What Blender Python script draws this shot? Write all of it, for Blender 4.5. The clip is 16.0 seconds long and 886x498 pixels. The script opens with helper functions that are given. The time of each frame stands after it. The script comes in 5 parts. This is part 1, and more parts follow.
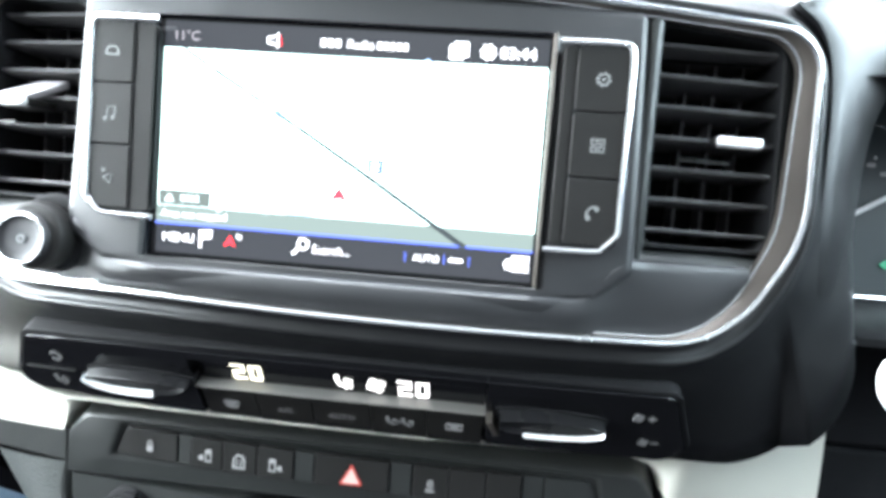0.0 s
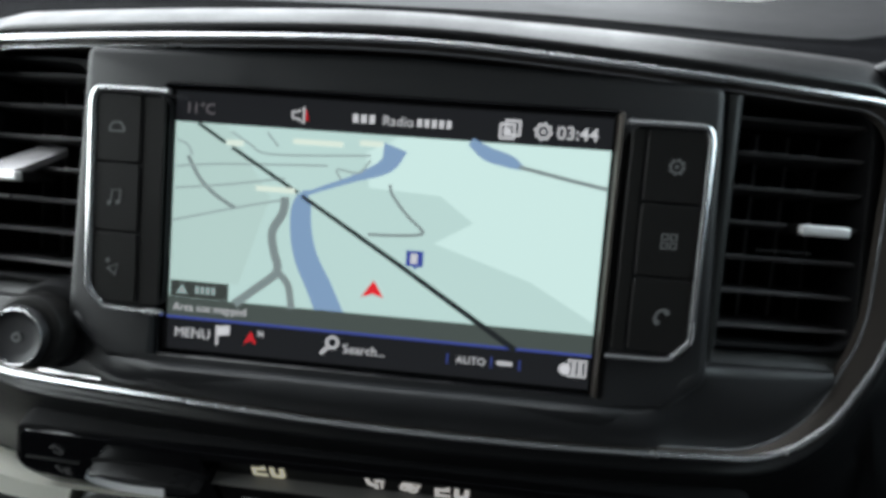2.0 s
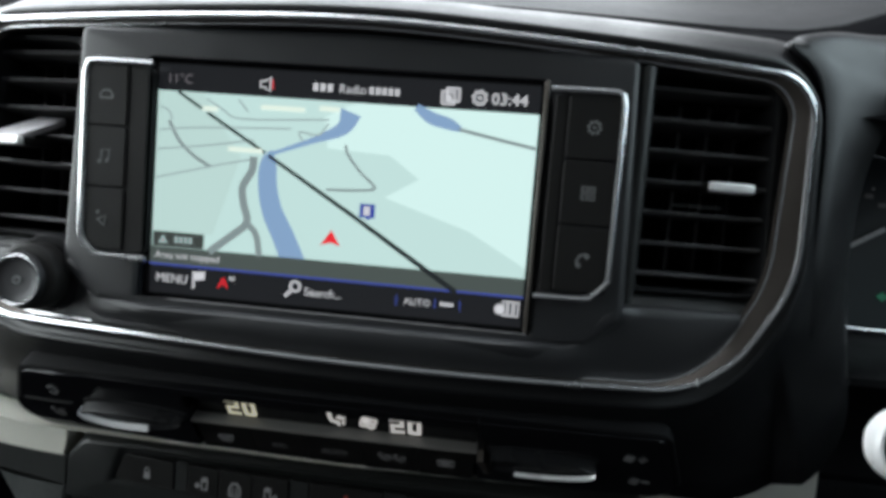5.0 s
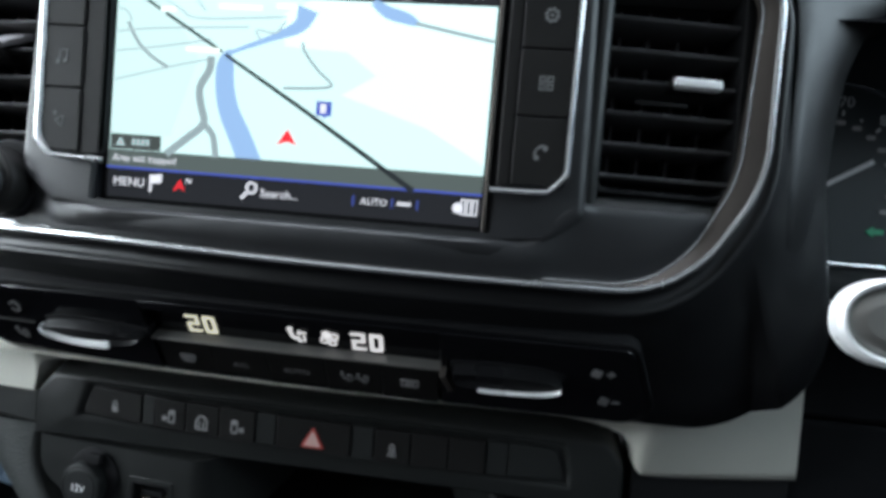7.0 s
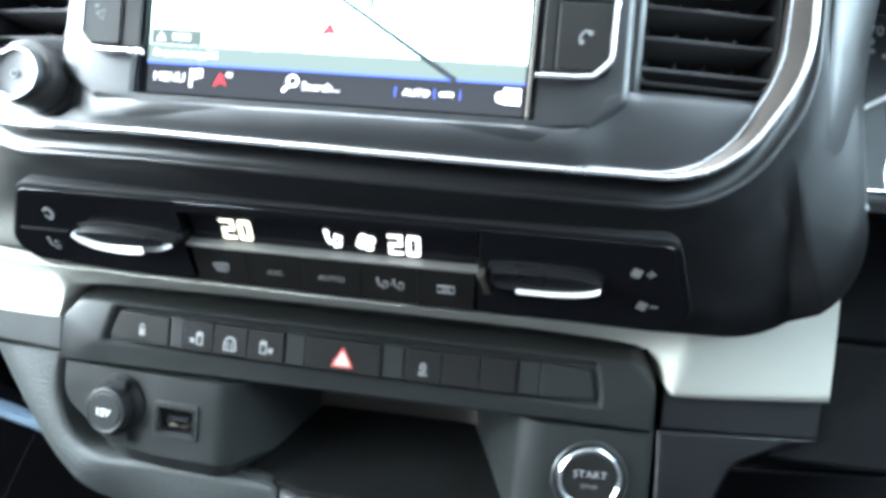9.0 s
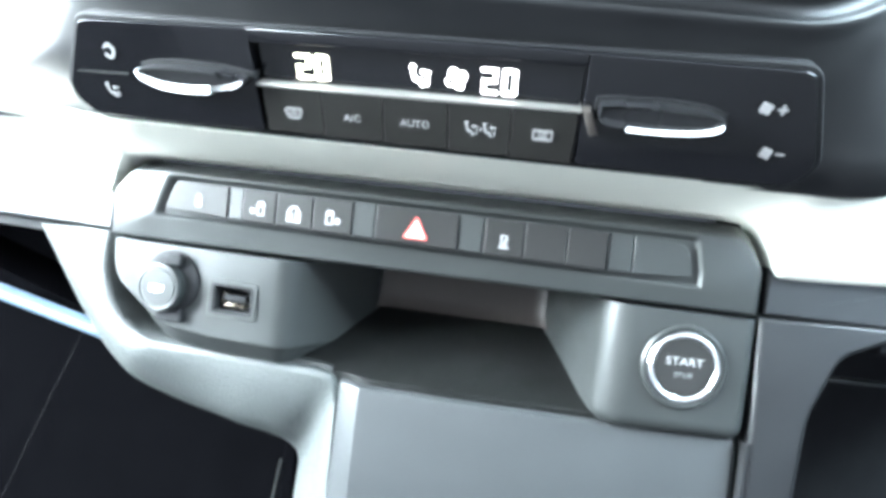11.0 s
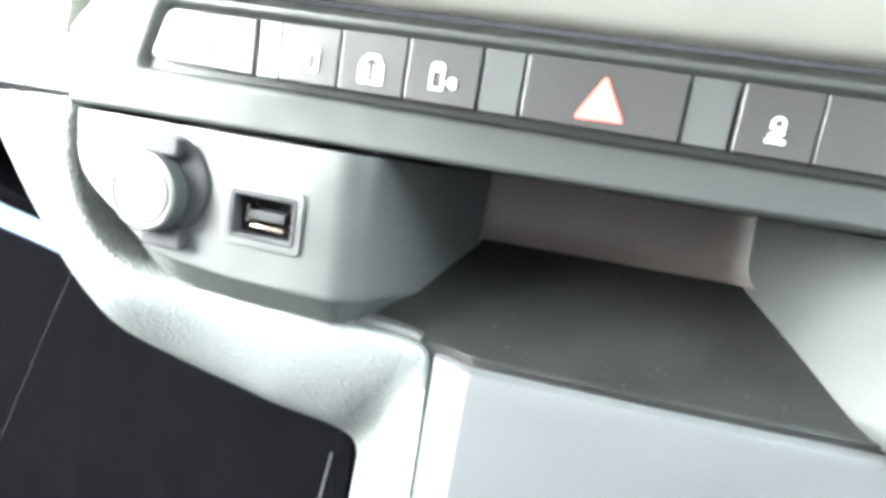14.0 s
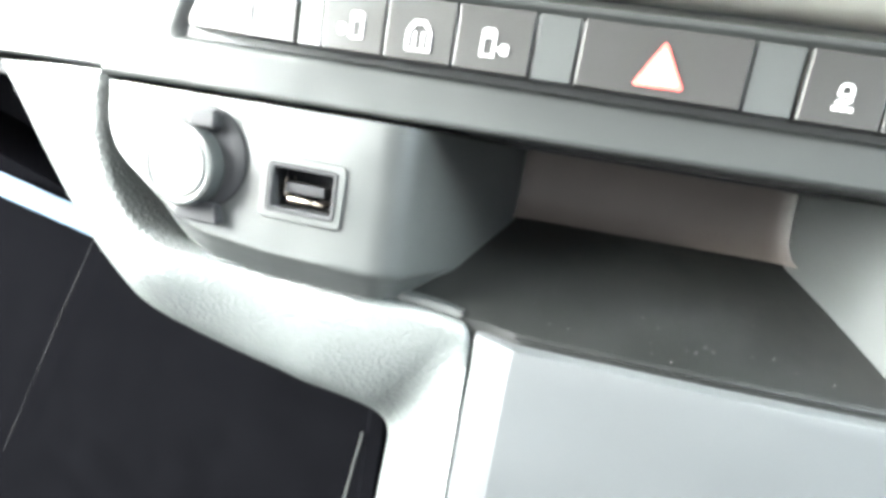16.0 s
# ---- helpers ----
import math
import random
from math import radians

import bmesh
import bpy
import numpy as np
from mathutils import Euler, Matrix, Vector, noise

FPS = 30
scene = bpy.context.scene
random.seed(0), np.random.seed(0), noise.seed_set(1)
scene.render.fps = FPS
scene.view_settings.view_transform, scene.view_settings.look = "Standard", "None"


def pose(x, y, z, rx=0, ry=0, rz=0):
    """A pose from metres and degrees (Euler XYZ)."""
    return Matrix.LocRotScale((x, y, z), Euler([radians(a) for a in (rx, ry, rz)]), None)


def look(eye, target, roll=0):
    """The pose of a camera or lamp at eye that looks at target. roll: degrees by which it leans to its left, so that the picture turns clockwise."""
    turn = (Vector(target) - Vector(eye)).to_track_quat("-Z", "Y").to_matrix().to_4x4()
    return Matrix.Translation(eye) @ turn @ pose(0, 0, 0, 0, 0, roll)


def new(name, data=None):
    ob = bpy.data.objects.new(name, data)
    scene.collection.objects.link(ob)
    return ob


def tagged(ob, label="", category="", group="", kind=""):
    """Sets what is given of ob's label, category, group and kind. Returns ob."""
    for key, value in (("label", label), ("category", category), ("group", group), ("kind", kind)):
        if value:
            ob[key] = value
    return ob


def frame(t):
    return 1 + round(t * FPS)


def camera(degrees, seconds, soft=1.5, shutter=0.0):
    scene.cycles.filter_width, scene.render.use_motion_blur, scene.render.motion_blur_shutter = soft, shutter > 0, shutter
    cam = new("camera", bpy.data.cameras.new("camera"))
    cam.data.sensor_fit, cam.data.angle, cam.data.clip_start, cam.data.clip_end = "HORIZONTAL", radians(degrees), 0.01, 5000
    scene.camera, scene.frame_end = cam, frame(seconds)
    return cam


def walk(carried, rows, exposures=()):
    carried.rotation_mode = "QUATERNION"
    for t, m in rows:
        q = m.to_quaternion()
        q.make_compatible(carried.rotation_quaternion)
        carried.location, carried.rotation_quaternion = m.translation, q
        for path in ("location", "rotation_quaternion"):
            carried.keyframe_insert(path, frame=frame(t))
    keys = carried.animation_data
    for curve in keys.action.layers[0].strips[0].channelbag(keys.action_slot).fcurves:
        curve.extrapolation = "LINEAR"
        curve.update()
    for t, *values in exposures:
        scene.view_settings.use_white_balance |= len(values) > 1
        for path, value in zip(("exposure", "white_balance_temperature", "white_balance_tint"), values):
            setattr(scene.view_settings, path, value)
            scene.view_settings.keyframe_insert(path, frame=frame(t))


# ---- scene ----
# The dashboard is laid out in its own frame, in decimetres: x to the right, y into the dash, z up along the screen.
# That frame leans back by LEAN degrees and its origin stands ORIGIN metres over the cab floor.
LEAN, ORIGIN = -22.0, 0.95
DASH = pose(0, 0, ORIGIN, LEAN, 0, 0)
cam = camera(78.0, 16.0, soft=4.0, shutter=0.0)
# seconds, place in metres and turn in degrees, in the dashboard's frame
ROWS = [
    (0, 0.00234, 0.00936, 0.00719, 86.699, -4.478, 4.511),
    (0.5, -0.01813, 0.01485, 0.03249, 86.084, -4.580, 4.498),
    (1, -0.01651, 0.02379, 0.04106, 85.469, -4.537, 4.768),
    (1.5, -0.01575, 0.02773, 0.04328, 85.735, -4.478, 4.412),
    (2, -0.01905, 0.03381, 0.04316, 85.677, -4.473, 4.475),
    (2.5, -0.01058, 0.03122, 0.02486, 86.163, -4.451, 4.362),
    (3, -0.00157, 0.02146, 0.01211, 86.940, -4.566, 4.590),
    (3.5, 0.00452, 0.01870, 0.00844, 86.838, -4.667, 5.024),
    (6, 0.00784, 0.00413, 0.03593, 85.946, -4.715, 5.055),
    (6.5, 0.02431, 0.00540, -0.00953, 87.283, -4.871, 5.566),
    (7, 0.03072, 0.01565, -0.01606, 87.547, -4.889, 6.403),
    (7.5, -0.00825, 0.01989, 0.01639, 86.309, -4.944, 5.411),
    (8, -0.02670, 0.01456, 0.02486, 85.926, -4.891, 5.060),
    (8.5, 0.00419, -0.00198, -0.03483, 88.108, -5.308, 5.462),
    (9, 0.01865, 0.01348, -0.06230, 88.426, -5.252, 6.360),
    (9.2, 0.01334, 0.01753, -0.06950, 88.492, -5.301, 6.277),
    (11.3, -0.01985, 0.03423, -0.13685, 87.291, -7.032, 8.578),
    (11.5, -0.03745, 0.05313, -0.13948, 86.980, -7.248, 9.237),
    (12, -0.08876, 0.09493, -0.16312, 85.905, -8.926, 10.073),
    (12.5, -0.08871, 0.12695, -0.15560, 83.467, -9.348, 10.586),
    (13, -0.08949, 0.13564, -0.15802, 82.092, -9.369, 10.591),
    (13.5, -0.08708, 0.13110, -0.15257, 81.082, -9.470, 10.970),
    (14, -0.06492, 0.13696, -0.14784, 80.081, -9.031, 11.225),
    (14.5, -0.07347, 0.13120, -0.14791, 79.692, -9.201, 11.335),
    (15, -0.07033, 0.13534, -0.15164, 79.534, -9.072, 11.357),
    (15.5, -0.07550, 0.13851, -0.15463, 79.188, -9.084, 11.106),
    (16, -0.07688, 0.13738, -0.15449, 78.890, -9.144, 11.327),
]
EXPOSURES = [
    (0.0, 1.2, 6250, 12),
    (0.5, 0.2, 6250, 12),
    (1.0, -1.0, 6300, 12),
    (1.5, -1.65, 6400, 12),
    (2.5, -1.9, 6500, 11),
    (3.5, -1.6, 6400, 12),
    (6.0, -1.95, 6450, 12),
    (6.5, -2.05, 6250, 12),
    (7.0, -1.1, 6150, 13),
    (7.5, -0.35, 6150, 14),
    (8.0, -0.75, 6150, 13),
    (8.5, -1.0, 6000, 11),
    (9.0, 1.4, 5900, 8),
    (9.2, 1.6, 5900, 8),
    (11.3, 3.42, 6000, 9),
    (12.0, 3.6, 6100, 9),
    (12.5, 3.72, 6300, 10),
    (13.5, 4.15, 6600, 11),
    (16.0, 4.1, 6800, 12),
]
walk(cam, [(t, DASH @ pose(x, y, z, rx, ry, rz)) for t, x, y, z, rx, ry, rz in ROWS], EXPOSURES)

# ---- light ----
world = bpy.data.worlds.new("sky")
scene.world = world
world.use_nodes = True
wn = world.node_tree.nodes
sky = wn.new("ShaderNodeTexSky")
sky.sky_type = "NISHITA"
sky.sun_disc = False
sky.sun_elevation, sky.sun_rotation = radians(38), radians(-70)
sky.air_density, sky.dust_density = 1.0, 3.0
wn["Background"].inputs["Strength"].default_value = 0.05
world.node_tree.links.new(sky.outputs["Color"], wn["Background"].inputs["Color"])


def area(name, eye, target, sx, sy, watts, col):
    lamp = bpy.data.lights.new(name, "AREA")
    lamp.shape, lamp.size, lamp.size_y, lamp.energy, lamp.color = "RECTANGLE", sx, sy, watts, col
    ob = new(name, lamp)
    ob.matrix_world = look(eye, target)
    return ob


# daylight standing in the openings of the cab: passenger window, driver window and windscreen
area("passenger_window_light", (-1.03, 0.08, 1.15), (0.0, 0.18, 0.84), 0.90, 0.64, 39.0, (0.91, 1.0, 1.0))
area("driver_window_light", (0.88, 0.30, 1.38), (0.1, 0.27, 0.95), 0.90, 0.56, 18.5, (0.78, 0.95, 1.0))
area("windscreen_light", (-0.30, 0.54, 1.40), (-0.08, -0.10, 0.87), 1.30, 0.88, 64.0, (0.90, 0.97, 1.0))


# ---- materials ----


def shader(name, col, rough=0.5, metal=0.0, spot=0.0, spot_scale=40.0, grain=0.0, grain_scale=2500.0, rough_var=0.06, coat=0.0, cells=False, glow=None, power=1.0, smudge=60.0, spec=0.5):
    """A surface with base colour, broad stains, fine grain and uneven gloss; sizes are those of the real thing, in cycles a metre."""
    m = bpy.data.materials.new(name)
    m.use_nodes = True
    nt = m.node_tree
    n, ln = nt.nodes, nt.links
    b = n["Principled BSDF"]
    b.inputs["Metallic"].default_value = metal
    b.inputs["Specular IOR Level"].default_value = spec
    b.inputs["Coat Weight"].default_value = coat
    b.inputs["Coat Roughness"].default_value = 0.08
    co = n.new("ShaderNodeTexCoord")
    t1 = n.new("ShaderNodeTexNoise")
    t1.inputs["Scale"].default_value = spot_scale
    t1.inputs["Detail"].default_value = 6
    ln.new(co.outputs["Object"], t1.inputs["Vector"])
    mix = n.new("ShaderNodeMixRGB")
    lo, hi = [max(0.0, c * (1 - spot)) for c in col], [min(1.0, c * (1 + spot)) for c in col]
    mix.inputs[1].default_value, mix.inputs[2].default_value = (*lo, 1), (*hi, 1)
    ln.new(t1.outputs["Fac"], mix.inputs[0])
    ln.new(mix.outputs[0], b.inputs["Base Color"])
    t2 = n.new("ShaderNodeTexNoise")
    t2.inputs["Scale"].default_value = smudge
    t2.inputs["Detail"].default_value = 8
    ln.new(co.outputs["Object"], t2.inputs["Vector"])
    rr = n.new("ShaderNodeMapRange")
    rr.inputs[1].default_value, rr.inputs[2].default_value = 0.3, 0.7
    rr.inputs[3].default_value, rr.inputs[4].default_value = max(0.02, rough - rough_var), rough + rough_var
    ln.new(t2.outputs["Fac"], rr.inputs[0])
    ln.new(rr.outputs[0], b.inputs["Roughness"])
    if grain > 0:
        if cells:
            g = n.new("ShaderNodeTexVoronoi")
            g.feature = "F1"
            out = g.outputs["Distance"]
        else:
            g = n.new("ShaderNodeTexNoise")
            g.inputs["Detail"].default_value = 3
            out = g.outputs["Fac"]
        g.inputs["Scale"].default_value = grain_scale
        ln.new(co.outputs["Object"], g.inputs["Vector"])
        bump = n.new("ShaderNodeBump")
        bump.inputs["Strength"].default_value = grain
        bump.inputs["Distance"].default_value = 0.6 / grain_scale
        ln.new(out, bump.inputs["Height"])
        ln.new(bump.outputs[0], b.inputs["Normal"])
    if glow:
        b.inputs["Emission Color"].default_value = (*glow, 1)
        b.inputs["Emission Strength"].default_value = power
    return m


M_SOFT = shader("soft_touch_black", (0.0075, 0.0077, 0.0086), 0.38, spot=0.18, grain=0.22, grain_scale=1800, spec=0.5)
M_FASCIA = shader("charcoal_fascia", (0.019, 0.0195, 0.021), 0.42, spot=0.15, grain=0.18, grain_scale=2600)
M_PANEL = shader("charcoal_panel", (0.0190, 0.0204, 0.0199), 0.38, spec=0.42, spot=0.16, grain=0.22, grain_scale=1900, rough_var=0.08)
M_GRAIN = shader("grained_charcoal", (0.050, 0.0540, 0.0530), 0.46, spot=0.25, spot_scale=520, grain=0.42, grain_scale=640, cells=True)
M_SOCKET = shader("socket_cap_plastic", (0.018, 0.0195, 0.0195), 0.45, spec=0.3, spot=0.2, grain=0.2, grain_scale=1900)
M_CONSOLE = shader("smooth_grey_console", (0.021, 0.0225, 0.0235), 0.44, spot=0.10, grain=0.12, grain_scale=2600)
M_BUTTON = shader("satin_black_button", (0.0148, 0.0142, 0.0138), 0.42, spot=0.12, spec=0.22, grain=0.10, grain_scale=3000)
M_GLOSS = shader("piano_black", (0.005, 0.005, 0.006), 0.10, spot=0.2, rough_var=0.05, coat=0.1, spec=0.38)
M_GLASS = shader("screen_glass", (0.008, 0.008, 0.009), 0.13, spot=0.2, rough_var=0.06)
M_KEY = shader("satin_brown_black_key", (0.0095, 0.0088, 0.0080), 0.36, spot=0.15, spec=0.32)
M_LEVER = shader("satin_black_lever", (0.010, 0.010, 0.011), 0.30, spot=0.15, rough_var=0.05, spec=0.3)
M_LINE = shader("dim_grey_line", (0.17, 0.165, 0.155), 0.36, metal=0.4, spot=0.1)
M_MARKDIM = shader("dim_backlit_mark", (0.15, 0.15, 0.15), 0.6, glow=(0.8, 0.82, 0.85), power=0.022)
M_DIAL = shader("dark_dial_face", (0.034, 0.042, 0.045), 0.36, spot=0.15)
M_CAP = shader("dark_satin_cap", (0.026, 0.026, 0.028), 0.40, metal=0.5, spot=0.1)
M_DUST = shader("pale_dust", (0.045, 0.045, 0.042), 0.9, spot=0.3)
M_BLADE = shader("satin_silver_blade", (0.46, 0.45, 0.46), 0.42, metal=0.5, spot=0.05)
M_START = shader("dim_white_print", (0.27, 0.27, 0.27), 0.6)
M_CHROME = shader("polished_chrome", (0.92, 0.93, 0.95), 0.26, metal=1.0, spot=0.03, rough_var=0.015)
M_SATIN = shader("satin_bronze_metal", (0.085, 0.074, 0.066), 0.42, metal=0.7, spot=0.12, rough_var=0.06)
M_TRIM = shader("champagne_silver_paint", (0.72, 0.71, 0.635), 0.40, metal=0.15, spot=0.04, grain=0.05, grain_scale=2500)
M_RUBBER = shader("matt_black", (0.012, 0.012, 0.013), 0.7, spot=0.2, spec=0.12)
# colour lowered to carry the shade of the driver's knee space
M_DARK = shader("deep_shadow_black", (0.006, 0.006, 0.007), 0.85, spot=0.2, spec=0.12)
M_CARPET = shader("dark_carpet", (0.008, 0.008, 0.010), 0.95, spot=0.35, spot_scale=120, grain=0.6, grain_scale=700, spec=0.12)
M_BLUE = shader("blue_grey_plastic", (0.09, 0.13, 0.18), 0.5, spot=0.1, grain=0.15)
M_SEAT = shader("dark_seat_cloth", (0.045, 0.045, 0.047), 0.95, spot=0.2, grain=0.4, grain_scale=600, spec=0.12)
M_HEAD = shader("light_grey_lining", (0.32, 0.32, 0.315), 0.9, spot=0.08, grain=0.3, grain_scale=800)
M_MARK = shader("printed_grey_mark", (0.16, 0.165, 0.165), 0.6, spot=0.1)
M_MARKLIT = shader("backlit_mark", (0.26, 0.26, 0.26), 0.6, glow=(0.8, 0.82, 0.85), power=0.035)
M_HAZ = shader("hazard_red_outline", (0.42, 0.045, 0.035), 0.5, glow=(1.0, 0.10, 0.06), power=0.035)
M_HAZW = shader("hazard_pale_fill", (0.62, 0.42, 0.38), 0.5, glow=(1.0, 0.72, 0.66), power=0.06)
M_WHITE = shader("white_paint", (0.8, 0.8, 0.8), 0.5)
M_TRAY = shader("scuffed_tray_plastic", (0.0045, 0.0047, 0.0046), 0.42, spot=0.35, spot_scale=90, grain=0.15, grain_scale=2500, rough_var=0.12, spec=0.22)
M_TRAYBACK = shader("brownish_tray_plastic", (0.040, 0.033, 0.029), 0.45, spot=0.2, grain=0.15)
M_TOP = shader("matt_dash_top", (0.0042, 0.0042, 0.005), 0.9, spot=0.2, grain=0.3, grain_scale=1500, spec=0.03)
M_LEDGE = shader("grey_ledge_plastic", (0.0105, 0.0105, 0.0118), 0.62, spot=0.05, rough_var=0.02, grain=0.2, grain_scale=1500, spec=0.35)
# far below real plastic: the footwell's shade is put into this base colour
M_FOOT = shader("near_black_shade", (0.0013, 0.0013, 0.0016), 0.95, spot=0.3, spec=0.0)
M_DOME = shader("satin_grey_metal", (0.30, 0.29, 0.27), 0.38, metal=0.8, spot=0.05)
M_SLAT = shader("vent_slat_plastic", (0.085, 0.083, 0.085), 0.42, spot=0.12)
# chrome parts: the bright window reflections are painted in as a near-white base
M_TAB = shader("glare_white_chrome", (0.93, 0.93, 0.93), 0.30, metal=0.25, spot=0.02)
M_COPPER = shader("usb_contact", (0.40, 0.34, 0.28), 0.3, metal=1.0, spot=0.3)


def lit(name, col, power=1.0):
    power *= 3.2
    return shader(name, (0.01, 0.01, 0.01), 0.16, glow=col, power=power, rough_var=0.03)


L_BAR = lit("display_black_bar", (0.0105, 0.0115, 0.0135))
L_LAND = lit("map_land", (0.60, 0.84, 0.79), 0.92)
L_LAND2 = lit("map_land_bright", (0.70, 0.955, 0.90), 0.97)
L_LAND3 = lit("map_land_green", (0.57, 0.79, 0.735), 0.9)
L_WATER = lit("map_water", (0.25, 0.40, 0.605), 0.95)
L_ROAD = lit("map_road", (0.23, 0.29, 0.29))
L_MINOR = lit("map_minor_road", (0.35, 0.46, 0.45))
L_RAIL = lit("map_railway", (0.013, 0.017, 0.019))
L_TEXT = lit("display_white", (0.66, 0.68, 0.70))
L_LABEL = lit("map_place_label", (0.80, 0.93, 0.80))
L_DIM = lit("display_dim_grey", (0.14, 0.13, 0.14))
L_RED = lit("display_red", (0.80, 0.02, 0.03))
L_BLUE = lit("display_blue", (0.05, 0.08, 0.36))
L_STRIP = lit("display_grey_strip", (0.070, 0.090, 0.082))
L_BOX = lit("display_grey_box", (0.045, 0.055, 0.05))
L_DIGIT = lit("climate_digit_glow", (1.0, 0.97, 0.72), 0.55)
L_DIGITW = lit("climate_digit_white", (1.0, 0.98, 0.93), 0.6)

# ---- building tools ----
U = 0.1  # metres in one unit of the dashboard's frame
BASE, BEND = {}, {}


def thing(name, base, label, category, group="", kind="", bend=None):
    ob = new(name)
    ob.empty_display_size = 0.01
    ob.matrix_world = DASH @ Matrix.Translation(Vector(base) * U)
    tagged(ob, label, category, group, kind)
    BASE[ob.name], BEND[ob.name] = Vector(base), bend
    return ob


def bent(v, bend):
    if not bend:
        return v
    k, x0, most = bend
    d = abs(v.x - x0)
    e = k * d * d if d < most else k * most * (2 * d - most)
    return Vector((v.x, v.y + e, v.z))


def meshed(name, bm, material, smooth=40.0):
    bmesh.ops.recalc_face_normals(bm, faces=bm.faces[:])
    for f in bm.faces:
        f.smooth = True
    for e in bm.edges:
        cap = any(len(f.verts) > 4 for f in e.link_faces)
        e.smooth = not (cap or (len(e.link_faces) == 2 and e.calc_face_angle(0.0) > radians(smooth)))
    me = bpy.data.meshes.new(name)
    bm.to_mesh(me)
    bm.free()
    me.materials.append(material)
    return me


def part(name, bm, material, parent, label="", smooth=40.0):
    root = parent if parent.name in BASE else parent.parent
    while root.name not in BASE:
        root = root.parent
    base, bend = BASE[root.name], BEND[root.name]
    for v in bm.verts:
        v.co = (bent(v.co, bend) - base) * U
    ob = new(name, meshed(name, bm, material, smooth))
    ob.parent = parent
    return tagged(ob, label)


def solid(name, bm, material, base, label, category, group="", kind="", bend=None, smooth=40.0):
    for v in bm.verts:
        v.co = (bent(v.co, bend) - Vector(base)) * U
    ob = new(name, meshed(name, bm, material, smooth))
    ob.matrix_world = DASH @ Matrix.Translation(Vector(base) * U)
    BASE[ob.name], BEND[ob.name] = Vector(base), bend
    return tagged(ob, label, category, group, kind)


class Face:
    """A plane to draw on: origin, the way up it, and the side it looks to; u runs along x."""

    def __init__(self, origin, up):
        self.o, self.u = Vector(origin), Vector((1, 0, 0))
        self.v = Vector(up).normalized()
        self.n = self.u.cross(self.v)

    def at(self, u, v, d=0.0):
        return self.o + self.u * u + self.v * v + self.n * d


def rpoly(corners, seg=6):
    """An outline with rounded corners, from (u, v, radius)."""
    out, n = [], len(corners)
    for i in range(n):
        a, b, c = (Vector(corners[(i + k) % n][:2]) for k in (-1, 0, 1))
        r = corners[i][2] if len(corners[i]) > 2 else 0.0
        if r <= 0:
            out.append((b.x, b.y))
            continue
        p, q = (a - b).normalized(), (c - b).normalized()
        half = p.angle(q) / 2
        cut = min(r / math.tan(half), 0.49 * (a - b).length, 0.49 * (c - b).length) if half < 1.55 else 0.0
        if cut <= 0:
            out.append((b.x, b.y))
            continue
        rr = cut * math.tan(half)
        mid = b + (p + q).normalized() * (rr / math.sin(half))
        s, e = b + p * cut - mid, b + q * cut - mid
        turn = s.angle_signed(e)
        for k in range(seg + 1):
            w = s.copy()
            w.rotate(Matrix.Rotation(-turn * k / seg, 2))
            out.append((mid.x + w.x, mid.y + w.y))
    return out


def rrect(u0, u1, v0, v1, r=0.0, seg=4):
    return rpoly([(u0, v0, r), (u1, v0, r), (u1, v1, r), (u0, v1, r)], seg)


def inset(outline, d):
    """The outline drawn in by d."""
    n = len(outline)
    size = sum(outline[i][0] * outline[(i + 1) % n][1] - outline[(i + 1) % n][0] * outline[i][1] for i in range(n))
    s = 1 if size > 0 else -1
    out = []
    for i in range(n):
        a, b, c = (Vector(outline[(i + k) % n]) for k in (-1, 0, 1))
        p, q = (b - a), (c - b)
        if p.length < 1e-7:
            p = q
        if q.length < 1e-7:
            q = p
        p, q = p.normalized(), q.normalized()
        m1, m2 = Vector((-p.y, p.x)), Vector((-q.y, q.x))
        m = m1 + m2
        m = m / max(0.35, m.length_squared / 2) if m.length > 1e-6 else m1
        out.append((b.x + s * d * m.x, b.y + s * d * m.y))
    return out


def loft(bm, rings, closed=True, cap0=False, cap1=False):
    """Skins a row of rings of equal count."""
    vs = [[bm.verts.new(p) for p in ring] for ring in rings]
    for a, b in zip(vs, vs[1:]):
        n = len(a)
        for i in range(n if closed else n - 1):
            j = (i + 1) % n
            bm.faces.new((a[i], a[j], b[j], b[i]))
    if cap0:
        bm.faces.new(vs[0])
    if cap1:
        bm.faces.new(vs[-1])
    return bm


def prism(F, outline, d0, d1, bevel=0.0, bm=None, steps=3):
    """An outline on a plane raised from d0 to d1, its front edge rounded."""
    bm = bm or bmesh.new()
    rings = [[F.at(u, v, d0) for u, v in outline]]
    if bevel > 0:
        for k in range(steps + 1):
            a = math.pi / 2 * k / steps
            rings.append([F.at(u, v, d1 - bevel * (1 - math.sin(a))) for u, v in inset(outline, bevel * (1 - math.cos(a)))])
    else:
        rings.append([F.at(u, v, d1) for u, v in outline])
    return loft(bm, rings, cap0=True, cap1=True)


def framed(F, outer, inner, d0, d1, bevel=0.0, bm=None):
    """A frame between two outlines of equal count."""
    bm = bm or bmesh.new()
    rings = [[F.at(u, v, d0) for u, v in inner], [F.at(u, v, d0) for u, v in outer]]
    rings += [[F.at(u, v, d1 - bevel) for u, v in outer], [F.at(u, v, d1) for u, v in inset(outer, bevel)]]
    rings += [[F.at(u, v, d1) for u, v in inset(inner, -bevel)], [F.at(u, v, d1 - bevel) for u, v in inner], [F.at(u, v, d0) for u, v in inner]]
    return loft(bm, rings)


